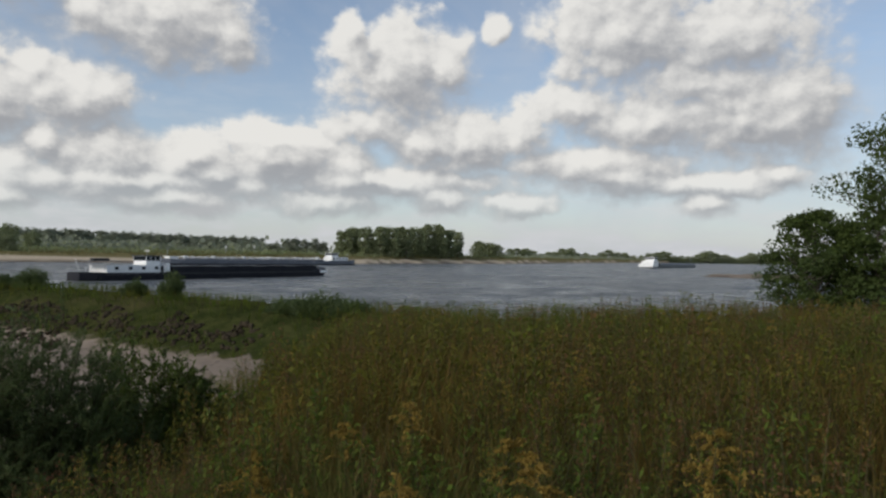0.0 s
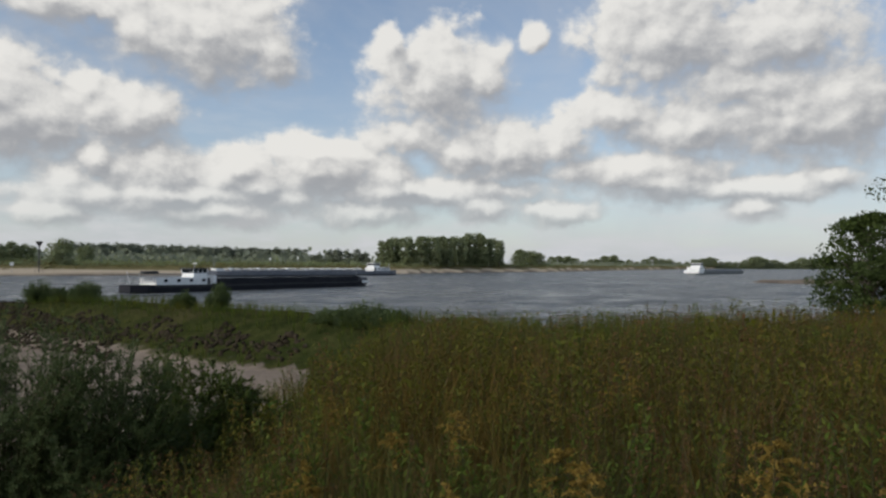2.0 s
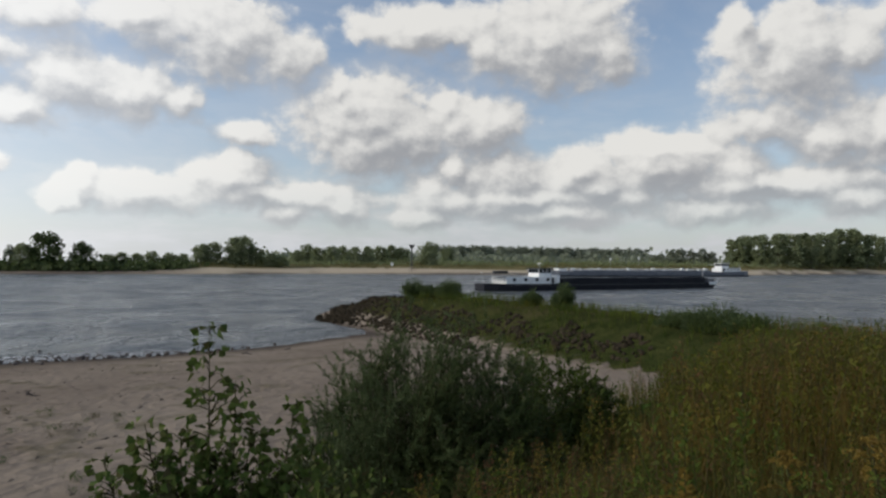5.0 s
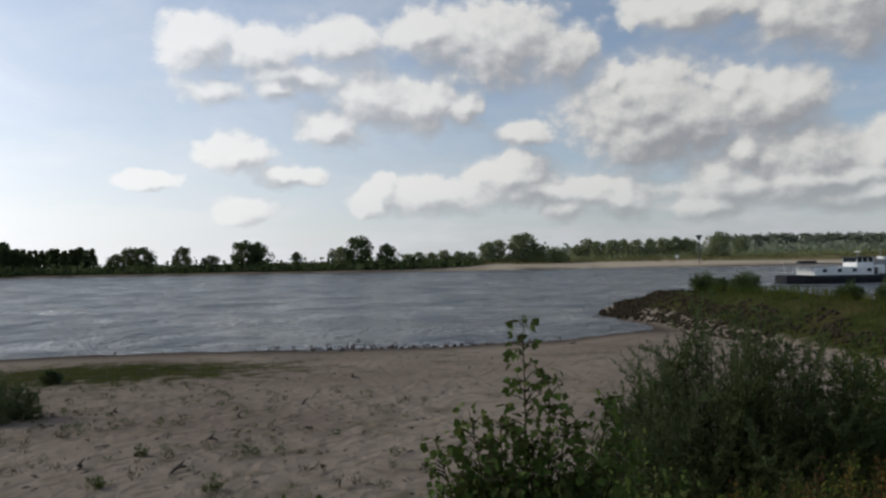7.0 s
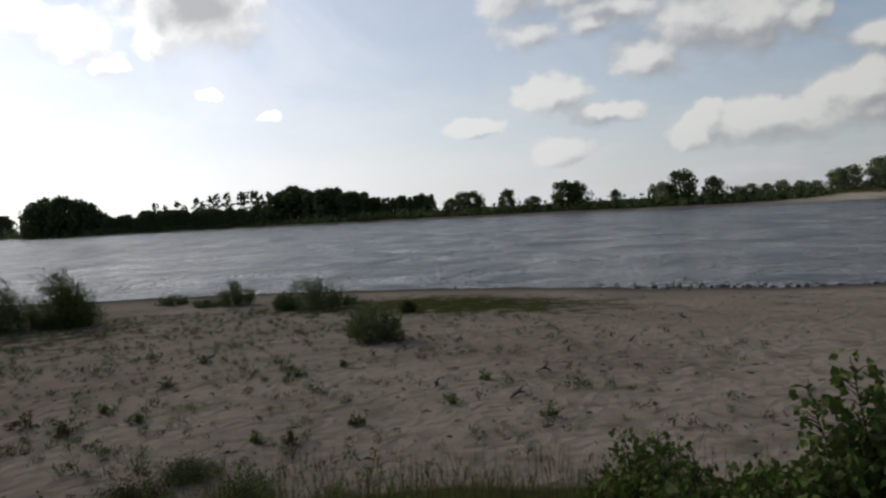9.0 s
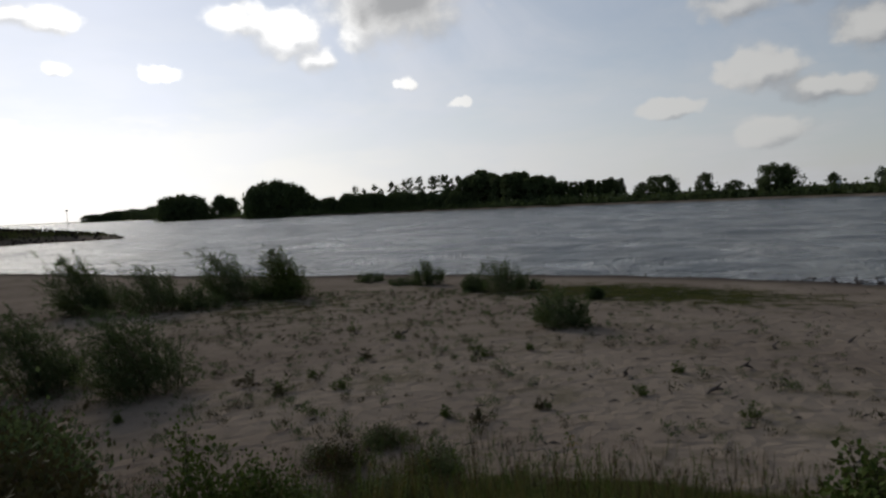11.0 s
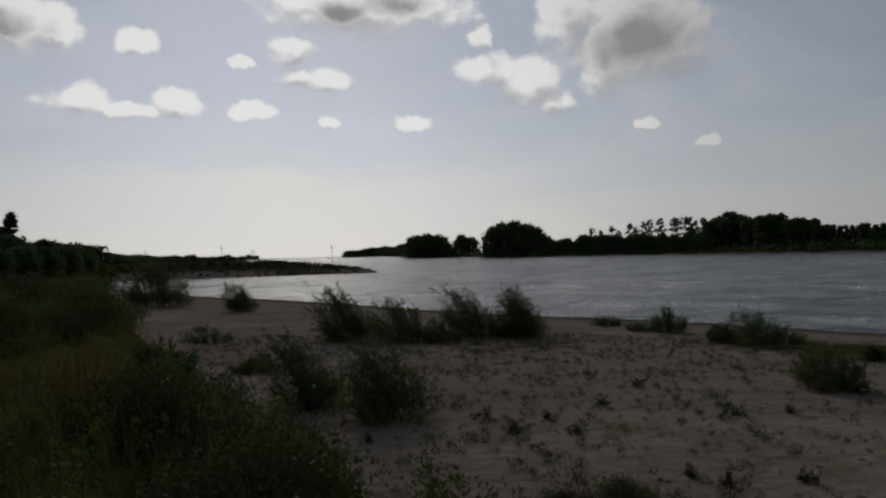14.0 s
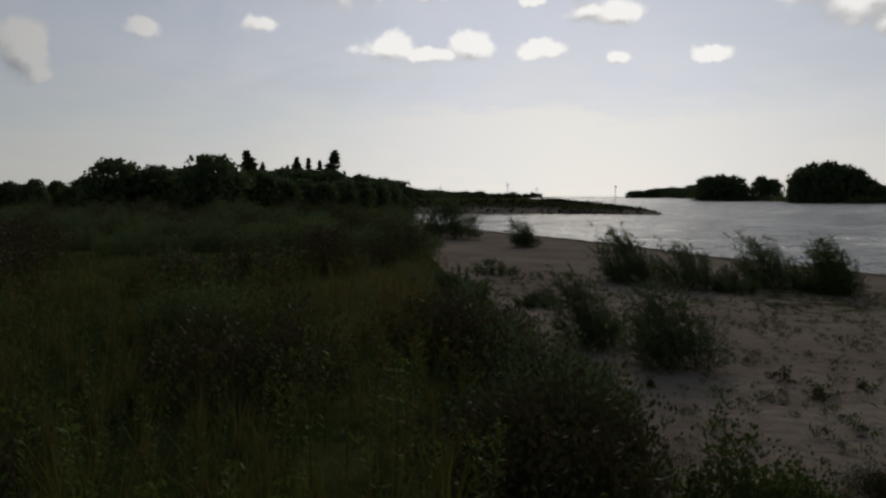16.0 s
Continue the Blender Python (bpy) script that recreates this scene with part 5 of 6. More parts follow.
def beach_tufts():
    rng = np.random.default_rng(79)
    t = np.array(BANK, dtype=float)
    xy, az, r = spots(rng, 7600, 56, 136, 12.0, 48, 0.55)
    dense = np.clip(0.10 + 0.42 * wave_noise(xy[:, 0], xy[:, 1], 5.0, 31) + np.interp(az, [60, 80, 95, 125], [0.0, 0.12, 0.38, 0.45]), 0.03, 0.9)
    keep = rng.uniform(0, 1, len(az)) < dense
    keep &= r > np.interp(az, t[:, 0], t[:, 3])
    keep &= r < np.interp(az, t[:, 0], t[:, 5]) * np.interp(az, [60, 75, 95, 130], [0.55, 0.62, 0.72, 0.6])
    xy = xy[keep]
    part_of = rng.uniform(0, 1, len(xy))
    sow("sand_tufts", "rosette", "small sparse green tufts on the sand", xy[part_of < 0.45], 0, 711, (0.45, 1.25), "tufts", LEAF_OAK)
    sow("sand_weeds", "rosette", "small dark weeds scattered over the sand", xy[(part_of >= 0.45) & (part_of < 0.93)], 0, 712, (0.3, 1.2), "tufts", LEAF_BRAMBLE)
    sow("sand_stalks", "dock", "thin dry stalks standing in the sand", xy[part_of >= 0.93], 2, 714, (0.2, 0.5), "tufts", LEAF_BRAMBLE)
    # bits of dark drift strewn over the sand
    xy, az, r = spots(rng, 900, 50, 130, 13, 46, 0.55)
    z = land(xy[:, 0], xy[:, 1])[0]
    soup = Soup()
    for (x, y), h, dist in zip(xy, z, r):
        a, ln = rng.uniform(0, 6.28), rng.uniform(0.03, 0.14)
        d = np.array([math.cos(a) * ln, math.sin(a) * ln, rng.uniform(0, 0.03)])
        c = np.array([x, y, h + 0.012])
        soup.add(tube([c - d, c + rng.normal(0, 0.012, 3) + np.array([0, 0, 0.015]), c + d], [0.006, rng.uniform(0.012, 0.03), 0.004], 4))
    tagged(new("drift_litter", soup.mesh("drift_litter", [DRIFT])), "dark bits of drift strewn over the sand", "litter", kind="stuff")
    # weeds along the foot of the slope
    xy, az, r = spots(rng, 9000, 56, 132, 8.5, 15.6, 0.6)
    foot = np.interp(az, t[:, 0], t[:, 3])
    thin = rng.uniform(0, 1, len(az)) < np.clip(1.05 - (r - foot + 2.0 - np.clip((az - 96) / 12, 0, 1)) / 3.2 + 0.35 * wave_noise(xy[:, 0], xy[:, 1], 3.0, 33), 0.0, 1.0) * np.interp(az, [56, 62, 78, 92, 130], [0.25, 0.6, 0.55, 0.8, 1.0])
    xy = xy[thin]
    which = rng.uniform(0, 1, len(xy))
    sow("foot_stalks", "dock", "brown upright weed stalks at the slope's foot", xy[which < 0.40], 2, 715, (0.22, 0.48), "weeds", LEAF_BRAMBLE)
    sow("foot_weeds", "leafy", "dark green weeds at the slope's foot", xy[(which >= 0.40) & (which < 0.75)], 2, 716, (0.22, 0.5))
    sow("foot_grass", "grass", "low tufted grass at the slope's foot", xy[which >= 0.75], 2, 717, (0.2, 0.45), "grass", LEAF_BRAMBLE)
    xy, az, r = spots(rng, 3000, 62, 124, 28, 54, 0.6)
    g = land(xy[:, 0], xy[:, 1])[1]
    sow("shore_grass", "grass", "low green grass on the damp flat", xy[g > 0.4], 0, 713, (0.12, 0.32), "grass")
    # single larger plants
    for i, (a, q, h) in enumerate(((110.5, 18.7, 0.42), (105.5, 18.5, 0.28), (107.7, 20.4, 0.28), (103.1, 22.8, 0.36), (93.2, 22.0, 0.3), (94.1, 23.3, 0.34), (94.2, 14.9, 0.3), (96.8, 15.3, 0.26), (80.7, 17.0, 0.34),
                                   (88.8, 15.8, 0.28), (89.5, 23.1, 0.26), (72.9, 15.6, 0.42), (112.4, 20.1, 0.45), (122.2, 18.3, 0.32), (109.8, 18.9, 0.4), (100.2, 26.0, 0.4), (104.0, 29.0, 0.45), (78.0, 19.5, 0.3))):
        m = willow_meshes(330 + i, h, h * 0.75, 12, 6, 6, 0.07, 0.022, LEAF_SAPLING if i % 3 else LEAF_BRAMBLE)
        bush("sand_plant", on_land(a, q), m, "small green plant growing alone in the sand" if i % 3 else "small brown withered plant in the sand", "sand plants")


beach_tufts()


def goldenrod_plants():
    """Single tall plants close by, with arching yellow plumes."""
    rng = np.random.default_rng(86)
    for az, r, h in ((-9.5, 2.9, 0.90), (-12.5, 2.6, 0.72), (-14.5, 2.5, 0.76), (-17.5, 2.8, 0.82), (-20.5, 2.6, 0.78), (-23.5, 2.7, 0.84), (-5.5, 3.2, 0.72), (-2.0, 3.6, 0.8), (3.0, 3.4, 0.7), (1.0, 4.2, 0.86), (-26.5, 3.0, 0.7),
                     (-18.5, 3.4, 0.95), (7.0, 4.4, 0.75), (11.5, 4.0, 0.7), (16, 4.6, 0.8), (24, 4.0, 0.72)):
        p, h = on_land(az, r), h + 0.10
        ob = thing("goldenrod_plant", Matrix.Translation(p), "goldenrod plant with an arching yellow plume", "weed", "goldenrod plants")
        stem, green, gold = Soup(), Soup(), Soup()
        bend = rng.normal(0, 0.08, 2)
        stem.add(tube([(0, 0, -0.05), (bend[0] * 0.4, bend[1] * 0.4, h * 0.5), (bend[0], bend[1], h)], [0.006, 0.005, 0.003], 4))
        for i in range(44):
            z = h * (0.1 + 0.8 * i / 44)
            q = stalk_leaf(z, i * 2.4, rng.uniform(0.07, 0.12), rng.uniform(0.012, 0.02), rng.uniform(0.1, 0.8))
            green.add(np.array(q) + np.array([bend[0], bend[1], 0]) * (z / h) ** 1.5)
        for i in range(18):
            deep = rng.uniform()
            a, ln = rng.uniform(0, 6.28), (0.03 + 0.15 * deep) * rng.uniform(0.7, 1.2)
            b0 = np.array([bend[0], bend[1], h - 0.26 * deep])
            arc = [b0 + np.array([math.cos(a) * ln * u, math.sin(a) * ln * u, ln * (0.9 * u - 0.85 * u * u)]) for u in np.linspace(0, 1, 9)]
            stem.add(tube(arc, [0.0016] * 9, 3))
            for c in arc[2:]:
                gold.add(leaves(rng, c + rng.normal(0, 0.005, (11, 3)) + np.array([0, 0, 0.006]), 0.009, 1.6))
        part("stem", stem.mesh("stem", [STEM]), None, ob)
        part("foliage", green.mesh("foliage", [LEAF_WEED]), None, ob)
        part("plume", gold.mesh("plume", [GOLD]), None, ob, "yellow flower plume")["kind"] = "stuff"


goldenrod_plants()


def brambles():
    """Low tangled shrubs over the landward bank and along the slope's edge."""
    rng = np.random.default_rng(87)
    kinds = [bush_meshes(240 + i, 0.85, 0.9, 40, 60, 0.062, 0.036, LEAF_BRAMBLE if i % 2 else LEAF_OAK, (0, 0), 0.2, 0.7) for i in range(4)]
    t = np.array(BANK, dtype=float)
    n = 0
    while n < 140:
        az, u = rng.uniform(129, 174), rng.uniform(0, 1)
        rf = float(np.interp(az, t[:, 0], t[:, 3]))
        r = 4.5 + (min(rf * (0.66 if az < 140 else 0.86) - 1.2, 60) - 4.5) * u ** 0.8
        p = on_land(az, r)
        s = float(rng.uniform(0.45, 0.95) + 0.014 * r)
        bush("bramble", p, kinds[n % 4], "low dark tangled bramble on the weedy bank" if n % 2 == 0 else "low reddish-brown bramble on the weedy bank", "brambles", s, float(rng.uniform(0, 6.28)))
        n += 1
    for i in range(34):
        az = rng.uniform(97, 131)
        r = float(np.interp(az, t[:, 0], t[:, 3])) + rng.uniform(-2.2, 1.9)
        bush("bramble", on_land(az, r), kinds[i % 4], "low dark bramble at the slope's foot by the sand", "brambles", float(rng.uniform(0.32, 0.62)), float(rng.uniform(0, 6.28)))


brambles()


# ---------------------------------------------------------------- vessels
def hull_mesh(length, beam, free, sheer_bow, stern_rise, draught=1.2):
    """Lofted hull with raised bow, rounded ends and a closed deck; bow towards +x."""
    bm = bmesh.new()
    rows = []
    n = 26
    for i in range(n + 1):
        u = i / n
        x = (u - 0.5) * length
        b = beam / 2
        if u > 0.88:
            b *= math.sqrt(max(0.03, 1 - ((u - 0.88) / 0.12) ** 2.2))
        if u < 0.07:
            b *= 0.55 + 0.45 * math.sqrt(max(0.0, 1 - ((0.07 - u) / 0.07) ** 2))
        top = free + sheer_bow * max(0, (u - 0.9) / 0.1) ** 1.4 + stern_rise * max(0, (0.16 - u) / 0.16) ** 0.7
        rake = 1.2 * max(0, (u - 0.9) / 0.1)
        sec = [(x - rake, 0, -draught), (x - rake, b * 0.85, -draught), (x - rake * 0.5, b * 0.97, -0.3), (x, b, top * 0.5), (x, b, top), (x, b - 0.25, top), (x, 0, top + 0.03)]
        left = [bm.verts.new(v) for v in sec]
        right = [bm.verts.new((v[0], -v[1], v[2])) for v in sec[1:-1]]
        rows.append(left + right[::-1])
    k = len(rows[0])
    for a, b in zip(rows, rows[1:]):
        for j in range(k):
            bm.faces.new([a[j], a[(j + 1) % k], b[(j + 1) % k], b[j]])
    bm.faces.new(rows[0])
    bm.faces.new(rows[-1][::-1])
    bmesh.ops.recalc_face_normals(bm, faces=bm.faces)
    return bm


def rod(points, radius, sides=6):
    s = Soup()
    s.add(tube(points, [radius] * len(points), sides))
    return s.mesh("rod", [])


def bx(*a, bevel=0.04):
    return box(bmesh.new(), *a, bevel=bevel)


def rails(ob, x0, x1, y, z, step=2.2):
    """Railing along one side: posts and two bars, one part."""
    s = Soup()
    n = max(2, int(abs(x1 - x0) / step))
    for i in range(n + 1):
        x = x0 + (x1 - x0) * i / n
        s.add(tube([(x, y, z), (x, y, z + 1.0)], [0.03, 0.03], 4))
    for h in (0.5, 1.0):
        s.add(tube([(x0, y, z + h), (x1, y, z + h)], [0.025, 0.025], 4))
    part("railing", s.mesh("railing", []), WHITE_PAINT, ob)


def wheelhouse(ob, x, z, wide, deep, tall):
    """Cabin with a band of windows all round, roof overhang, mast."""
    h = part("wheelhouse", bx(x - deep / 2, x + deep / 2, -wide / 2, wide / 2, z, z + tall * 0.45), WHITE_PAINT, ob)
    part("window_band", bx(x - deep / 2 + 0.05, x + deep / 2 - 0.05, -wide / 2 + 0.05, wide / 2 - 0.05, z + tall * 0.45, z + tall * 0.88, bevel=0.02), GLASS_DARK, h, "dark tinted wheelhouse windows")
    for sy in (-1, 1):
        for k in range(4):
            px = x - deep / 2 + deep * k / 3
            part("mullion", bx(px - 0.06, px + 0.06, sy * wide / 2 - 0.05, sy * wide / 2 + 0.05, z + tall * 0.45, z + tall * 0.88, bevel=0), WHITE_PAINT, h)
    part("roof", bx(x - deep / 2 - 0.4, x + deep / 2 + 0.4, -wide / 2 - 0.35, wide / 2 + 0.35, z + tall * 0.88, z + tall, bevel=0.05), DARK_STEEL if z < 3.6 else WHITE_PAINT, h)
    part("radar_mast", rod([(x, 0, z + tall), (x, 0, z + tall + 1.6)], 0.06), STEEL, h)
    part("radar_bar", bx(x - 0.1, x + 0.1, -0.9, 0.9, z + tall + 1.0, z + tall + 1.16, bevel=0.02), WHITE_PAINT, h)


def deckhouse(ob, x0, x1, wide, z, tall, windows):
    h = part("deckhouse", bx(x0, x1, -wide / 2, wide / 2, z, z + tall, bevel=0.08), WHITE_PAINT, ob)
    for sy in (-1, 1):
        for k in range(windows):
            px = x0 + (x1 - x0) * (k + 0.7) / (windows + 0.4)
            part("window", bx(px - 0.45, px + 0.45, sy * wide / 2 - 0.03, sy * wide / 2 + 0.04, z + tall * 0.42, z + tall * 0.82, bevel=0.02), GLASS_DARK, h)
        dx = x0 + (x1 - x0) * 0.94
        part("door", bx(dx - 0.4, dx + 0.4, sy * wide / 2 - 0.03, sy * wide / 2 + 0.05, z + 0.05, z + tall * 0.9, bevel=0.02), DARK_STEEL, h)
    return h


def vessel_pose(stern, bow):
    d = bow - stern
    mid = (stern + bow) / 2
    return Matrix.Translation((mid.x, mid.y, 0)) @ Matrix.Rotation(math.atan2(d.y, d.x), 4, "Z"), d.length


def dry_barge():
    m, ln = vessel_pose(polar(28.3, 160), polar(9.9, 208))
    ob = thing("cargo_barge", m, "dark-hulled dry-cargo barge with white deckhouse on the river", "barge")
    b = 8.2
    part("hull", hull_mesh(ln, b, 1.6, 0.9, 0.15), HULL_DARK, ob, "dark navy painted hull")
    x0, x1 = -ln * 0.22, ln * 0.41
    part("coaming", bx(x0, x1, -b / 2 + 0.55, b / 2 - 0.55, 1.6, 2.75, bevel=0.05), HULL_DARK, ob)
    n = 12
    for k in range(n):
        a, c = x0 + (x1 - x0) * k / n, x0 + (x1 - x0) * (k + 1) / n
        part("hatch_cover", bx(a + 0.06, c - 0.06, -b / 2 + 0.6, b / 2 - 0.6, 2.754, 3.0 + 0.05 * (k % 2), bevel=0.05), HULL_DARK if k % 3 else DARK_STEEL, ob)
    hx0, hx1 = -ln * 0.43, -ln * 0.245
    deckhouse(ob, hx0, hx1, b - 1.6, 1.6, 1.65, 4)
    wheelhouse(ob, hx1 - 2.4, 3.25, 4.6, 3.6, 2.1)
    part("front_wall", bx(hx1 + 0.05, hx1 + 1.0, -b / 2 + 0.5, b / 2 - 0.5, 1.75, 3.7, bevel=0.05), WHITE_PAINT, ob)
    part("awning", bx(hx0 - 3.2, hx0 + 6.5, -b / 2 + 1.0, b / 2 - 1.0, 4.05, 4.16, bevel=0.02), DARK_STEEL, ob)
    for px in (hx0 - 3.0, hx0 - 0.2):
        for sy in (-1, 1):
            part("awning_post", rod([(px, sy * 2.9, 2.0), (px, sy * 2.9, 4.06)], 0.05), STEEL, ob)
    for sy in (-1, 1):
        part("rub_rail", bx(-ln * 0.44, ln * 0.40, sy * b / 2 - 0.05, sy * b / 2 + 0.10, 1.25, 1.42, bevel=0.03), DARK_STEEL, ob)
        part("bow_panel", bx(ln * 0.425, ln * 0.462, sy * (b / 2 - 0.02) - 0.08, sy * (b / 2 - 0.02) + 0.08, 1.0, 1.75, bevel=0.02), WHITE_PAINT, ob, "pale painted panel at the bow")
        part("anchor", bx(ln * 0.44, ln * 0.452, sy * (b / 2 - 0.25) - 0.2, sy * (b / 2 - 0.25) + 0.2, 0.5, 1.0, bevel=0.05), DARK_STEEL, ob)
        rails(ob, -ln * 0.49, hx0, sy * (b / 2 - 0.9), 2.0)
    part("winch", bx(ln * 0.44, ln * 0.46, -1.2, 1.2, 1.9, 2.7, bevel=0.1), DARK_STEEL, ob)
    part("bow_mast", rod([(ln * 0.45, 0, 1.9), (ln * 0.45, 0, 5.2)], 0.06), STEEL, ob)
    part("dinghy", bx(hx0 - 1.6, hx0 + 2.4, -0.9, 0.9, 4.165, 4.7, bevel=0.25), DARK_STEEL, ob, "dark covered dinghy on the awning")
    part("flag_pole", rod([(-ln * 0.485, 0, 2.2), (-ln * 0.495, 0, 4.6)], 0.04), WHITE_PAINT, ob)


def tanker():
    m, ln = vessel_pose(polar(7.6, 408), polar(22.6, 348))
    ob = thing("tank_barge", m, "long grey tank barge with white wheelhouse and deck pipes", "barge")
    b = 11.0
    part("hull", hull_mesh(ln, b, 2.4, 0.9, 0.5), HULL_GREY, ob, "blue-grey painted hull")
    part("boot_stripe", hull_mesh(ln * 1.001, b + 0.06, 0.55, 0.1, 0.1), HULL_DARK, ob)
    part("trunk_deck", bx(-ln * 0.30, ln * 0.40, -b / 2 + 1.4, b / 2 - 1.4, 2.35, 3.15, bevel=0.1), HULL_GREY, ob)
    for k in range(16):
        x = -ln * 0.29 + ln * 0.68 * k / 15
        part("tank_hatch", bx(x - 0.7, x + 0.7, -1.8 + (k % 2) * 2.0, 0.2 + (k % 2) * 2.0, 3.1, 4.0 + 0.3 * (k % 3 == 0), bevel=0.15), WHITE_PAINT, ob)
        part("pipe_arch", rod([(x + 1.6, -3.8, 3.1), (x + 1.6, -3.8, 3.9), (x + 1.6, 3.8, 3.9), (x + 1.6, 3.8, 3.1)], 0.10), WHITE_PAINT, ob)
    for y in (-1.4, 0.4, 1.2):
        part("deck_pipe", rod([(-ln * 0.30, y, 3.55), (ln * 0.40, y, 3.55)], 0.14), STEEL, ob)
    deckhouse(ob, -ln * 0.45, -ln * 0.35, b - 2.4, 2.5, 2.0, 5)
    wheelhouse(ob, -ln * 0.375, 4.5, 6.0, 4.4, 2.6)
    part("fore_house", bx(ln * 0.425, ln * 0.462, -3.0, 3.0, 2.5, 3.9, bevel=0.12), WHITE_PAINT, ob, "low white house at the bow")
    part("bow_rail", rod([(ln * 0.42, -4.6, 3.6), (ln * 0.47, -3.2, 4.0), (ln * 0.492, 0, 4.2), (ln * 0.47, 3.2, 4.0), (ln * 0.42, 4.6, 3.6)], 0.06), WHITE_PAINT, ob)
    part("bow_mast", rod([(ln * 0.46, 0, 3.8), (ln * 0.46, 0, 8.0)], 0.1), STEEL, ob)
    for sy in (-1, 1):
        rails(ob, -ln * 0.30, ln * 0.41, sy * (b / 2 - 0.4), 2.4, 3.0)
    part("stern_mast", rod([(-ln * 0.47, 0, 2.9), (-ln * 0.47, 0, 6.2)], 0.08), WHITE_PAINT, ob)
    part("car_crane", rod([(-ln * 0.325, 2.5, 2.5), (-ln * 0.325, 2.5, 6.0), (-ln * 0.29, 2.0, 6.6)], 0.12), WHITE_PAINT, ob)


def away_ship():
    m, ln = vessel_pose(polar(-16.5, 535), polar(-20.0, 640))
    ob = thing("motor_barge", m, "motor barge with tall white stern house heading upstream", "barge")
    b = 11.0
    part("hull", hull_mesh(ln, b, 2.3, 1.2, 0.9), spotted("hull_green_grey", (0.05, 0.06, 0.06), (0.09, 0.10, 0.10), 0.6, 0.45), ob, "grey-green painted hull")
    part("stern_plate", bx(-ln * 0.502, -ln * 0.40, -b / 2 - 0.05, b / 2 + 0.05, 0.9, 3.1, bevel=0.2), WHITE_PAINT, ob, "white painted stern plating")
    deckhouse(ob, -ln * 0.47, -ln * 0.36, b - 1.6, 3.1, 2.3, 4)
    wheelhouse(ob, -ln * 0.40, 5.4, 7.0, 5.5, 3.0)
    part("coaming", bx(-ln * 0.33, ln * 0.40, -b / 2 + 0.7, b / 2 - 0.7, 2.25, 3.4, bevel=0.06), HATCH, ob)
    for k in range(10):
        a = -ln * 0.33 + ln * 0.73 * k / 10
        part("hatch_cover", bx(a + 0.1, a + ln * 0.073 - 0.1, -b / 2 + 0.75, b / 2 - 0.75, 3.404, 3.8, bevel=0.08), HATCH, ob)
    part("bow_mast", rod([(ln * 0.46, 0, 3.0), (ln * 0.46, 0, 8.0)], 0.1), STEEL, ob)


dry_barge()
tanker()
away_ship()


# ---------------------------------------------------------------- marks and posts
def markers():
    # tall marker with a flared top on the far bank
    p = on_land(33.95, far_r(34.0) + 14)
    ob = thing("river_marker", Matrix.Translation(p), "tall dark river marker post with a flared top", "marker")
    top = EYE_Z + (far_r(34.0) + 14) * math.tan(radians(1.5)) - p.z
    part("post", rod([(0, 0, -0.5), (0, 0, top - 2.0)], 0.28, 8), DARK_STEEL, ob)
    s = Soup()
    s.add(tube([(0, 0, top - 2.6), (0, 0, top - 0.4), (0, 0, top)], [0.35, 1.7, 1.75], 10))
    part("topmark", s.mesh("topmark", []), DARK_STEEL, ob, "dark inverted cone")
    for k in range(3):
        a = 2.1 * k
        part("stay", rod([(math.cos(a) * 2.2, math.sin(a) * 2.2, -0.3), (0, 0, top * 0.45)], 0.09), DARK_STEEL, ob)
    # plain boards on posts
    for az, add, h, w in ((35.6, 12, 5.0, 1.6), (15.4, 60, 6.0, 1.0), (17.6, 55, 5.5, 0.9), (-0.4, 40, 5.0, 0.8), (66.2, 28, 6.5, 2.2)):
        r = far_r(az) + add
        p = on_land(az, r)
        ob = thing("river_sign", Matrix.Translation(p) @ Matrix.Rotation(radians(az), 4, "Z"), "plain white board on a post by the far shore", "sign", "shore boards")
        part("post", rod([(0, 0, -0.4), (0, 0, h)], 0.12), STEEL, ob)
        part("board", bx(-w / 2, w / 2, -0.19, -0.12, h - 1.6, h, bevel=0.02), WHITE_PAINT, ob)
    # beacon on the second groyne
    p = on_land(124.9, 266)
    ob = thing("beacon_pole", Matrix.Translation(p), "slim beacon pole with a small topmark on the groyne", "beacon")
    h = EYE_Z + 266 * math.tan(radians(0.75)) - p.z
    part("pole", rod([(0, 0, -0.5), (0, 0, h)], 0.09), DARK_STEEL, ob)
    part("topmark", bx(-0.32, 0.32, -0.32, 0.32, h, h + 0.5, bevel=0.12), DARK_STEEL, ob)
    # thin masts far off downstream
    for az, h in ((139.2, 26), (133.6, 34), (131.2, 30)):
        p = polar(az, 1500)
        p.z = height(p.x, p.y)
        ob = thing("distant_mast", Matrix.Translation(p), "thin mast far off on the horizon", "mast", "distant masts")
        part("pole", rod([(0, 0, -1), (0, 0, h)], 0.5, 5), STEEL, ob)
        part("crossbar", bx(-6, 6, -0.3, 0.3, h * 0.8, h * 0.8 + 0.8, bevel=0), STEEL, ob)


markers()


# ---------------------------------------------------------------- stones, foam, driftwood
def stone_mesh(seed):
    rng = np.random.default_rng(seed)
    bm = bmesh.new()
    bmesh.ops.create_icosphere(bm, subdivisions=1, radius=0.5)
    for v in bm.verts:
        v.co *= float(rng.uniform(0.72, 1.2))
        v.co.z *= 0.7
    me = bpy.data.meshes.new("stone")
    bm.to_mesh(me)
    bm.free()
    me.materials.append(STONE)
    return me


STONES = [stone_mesh(900 + i) for i in range(6)]


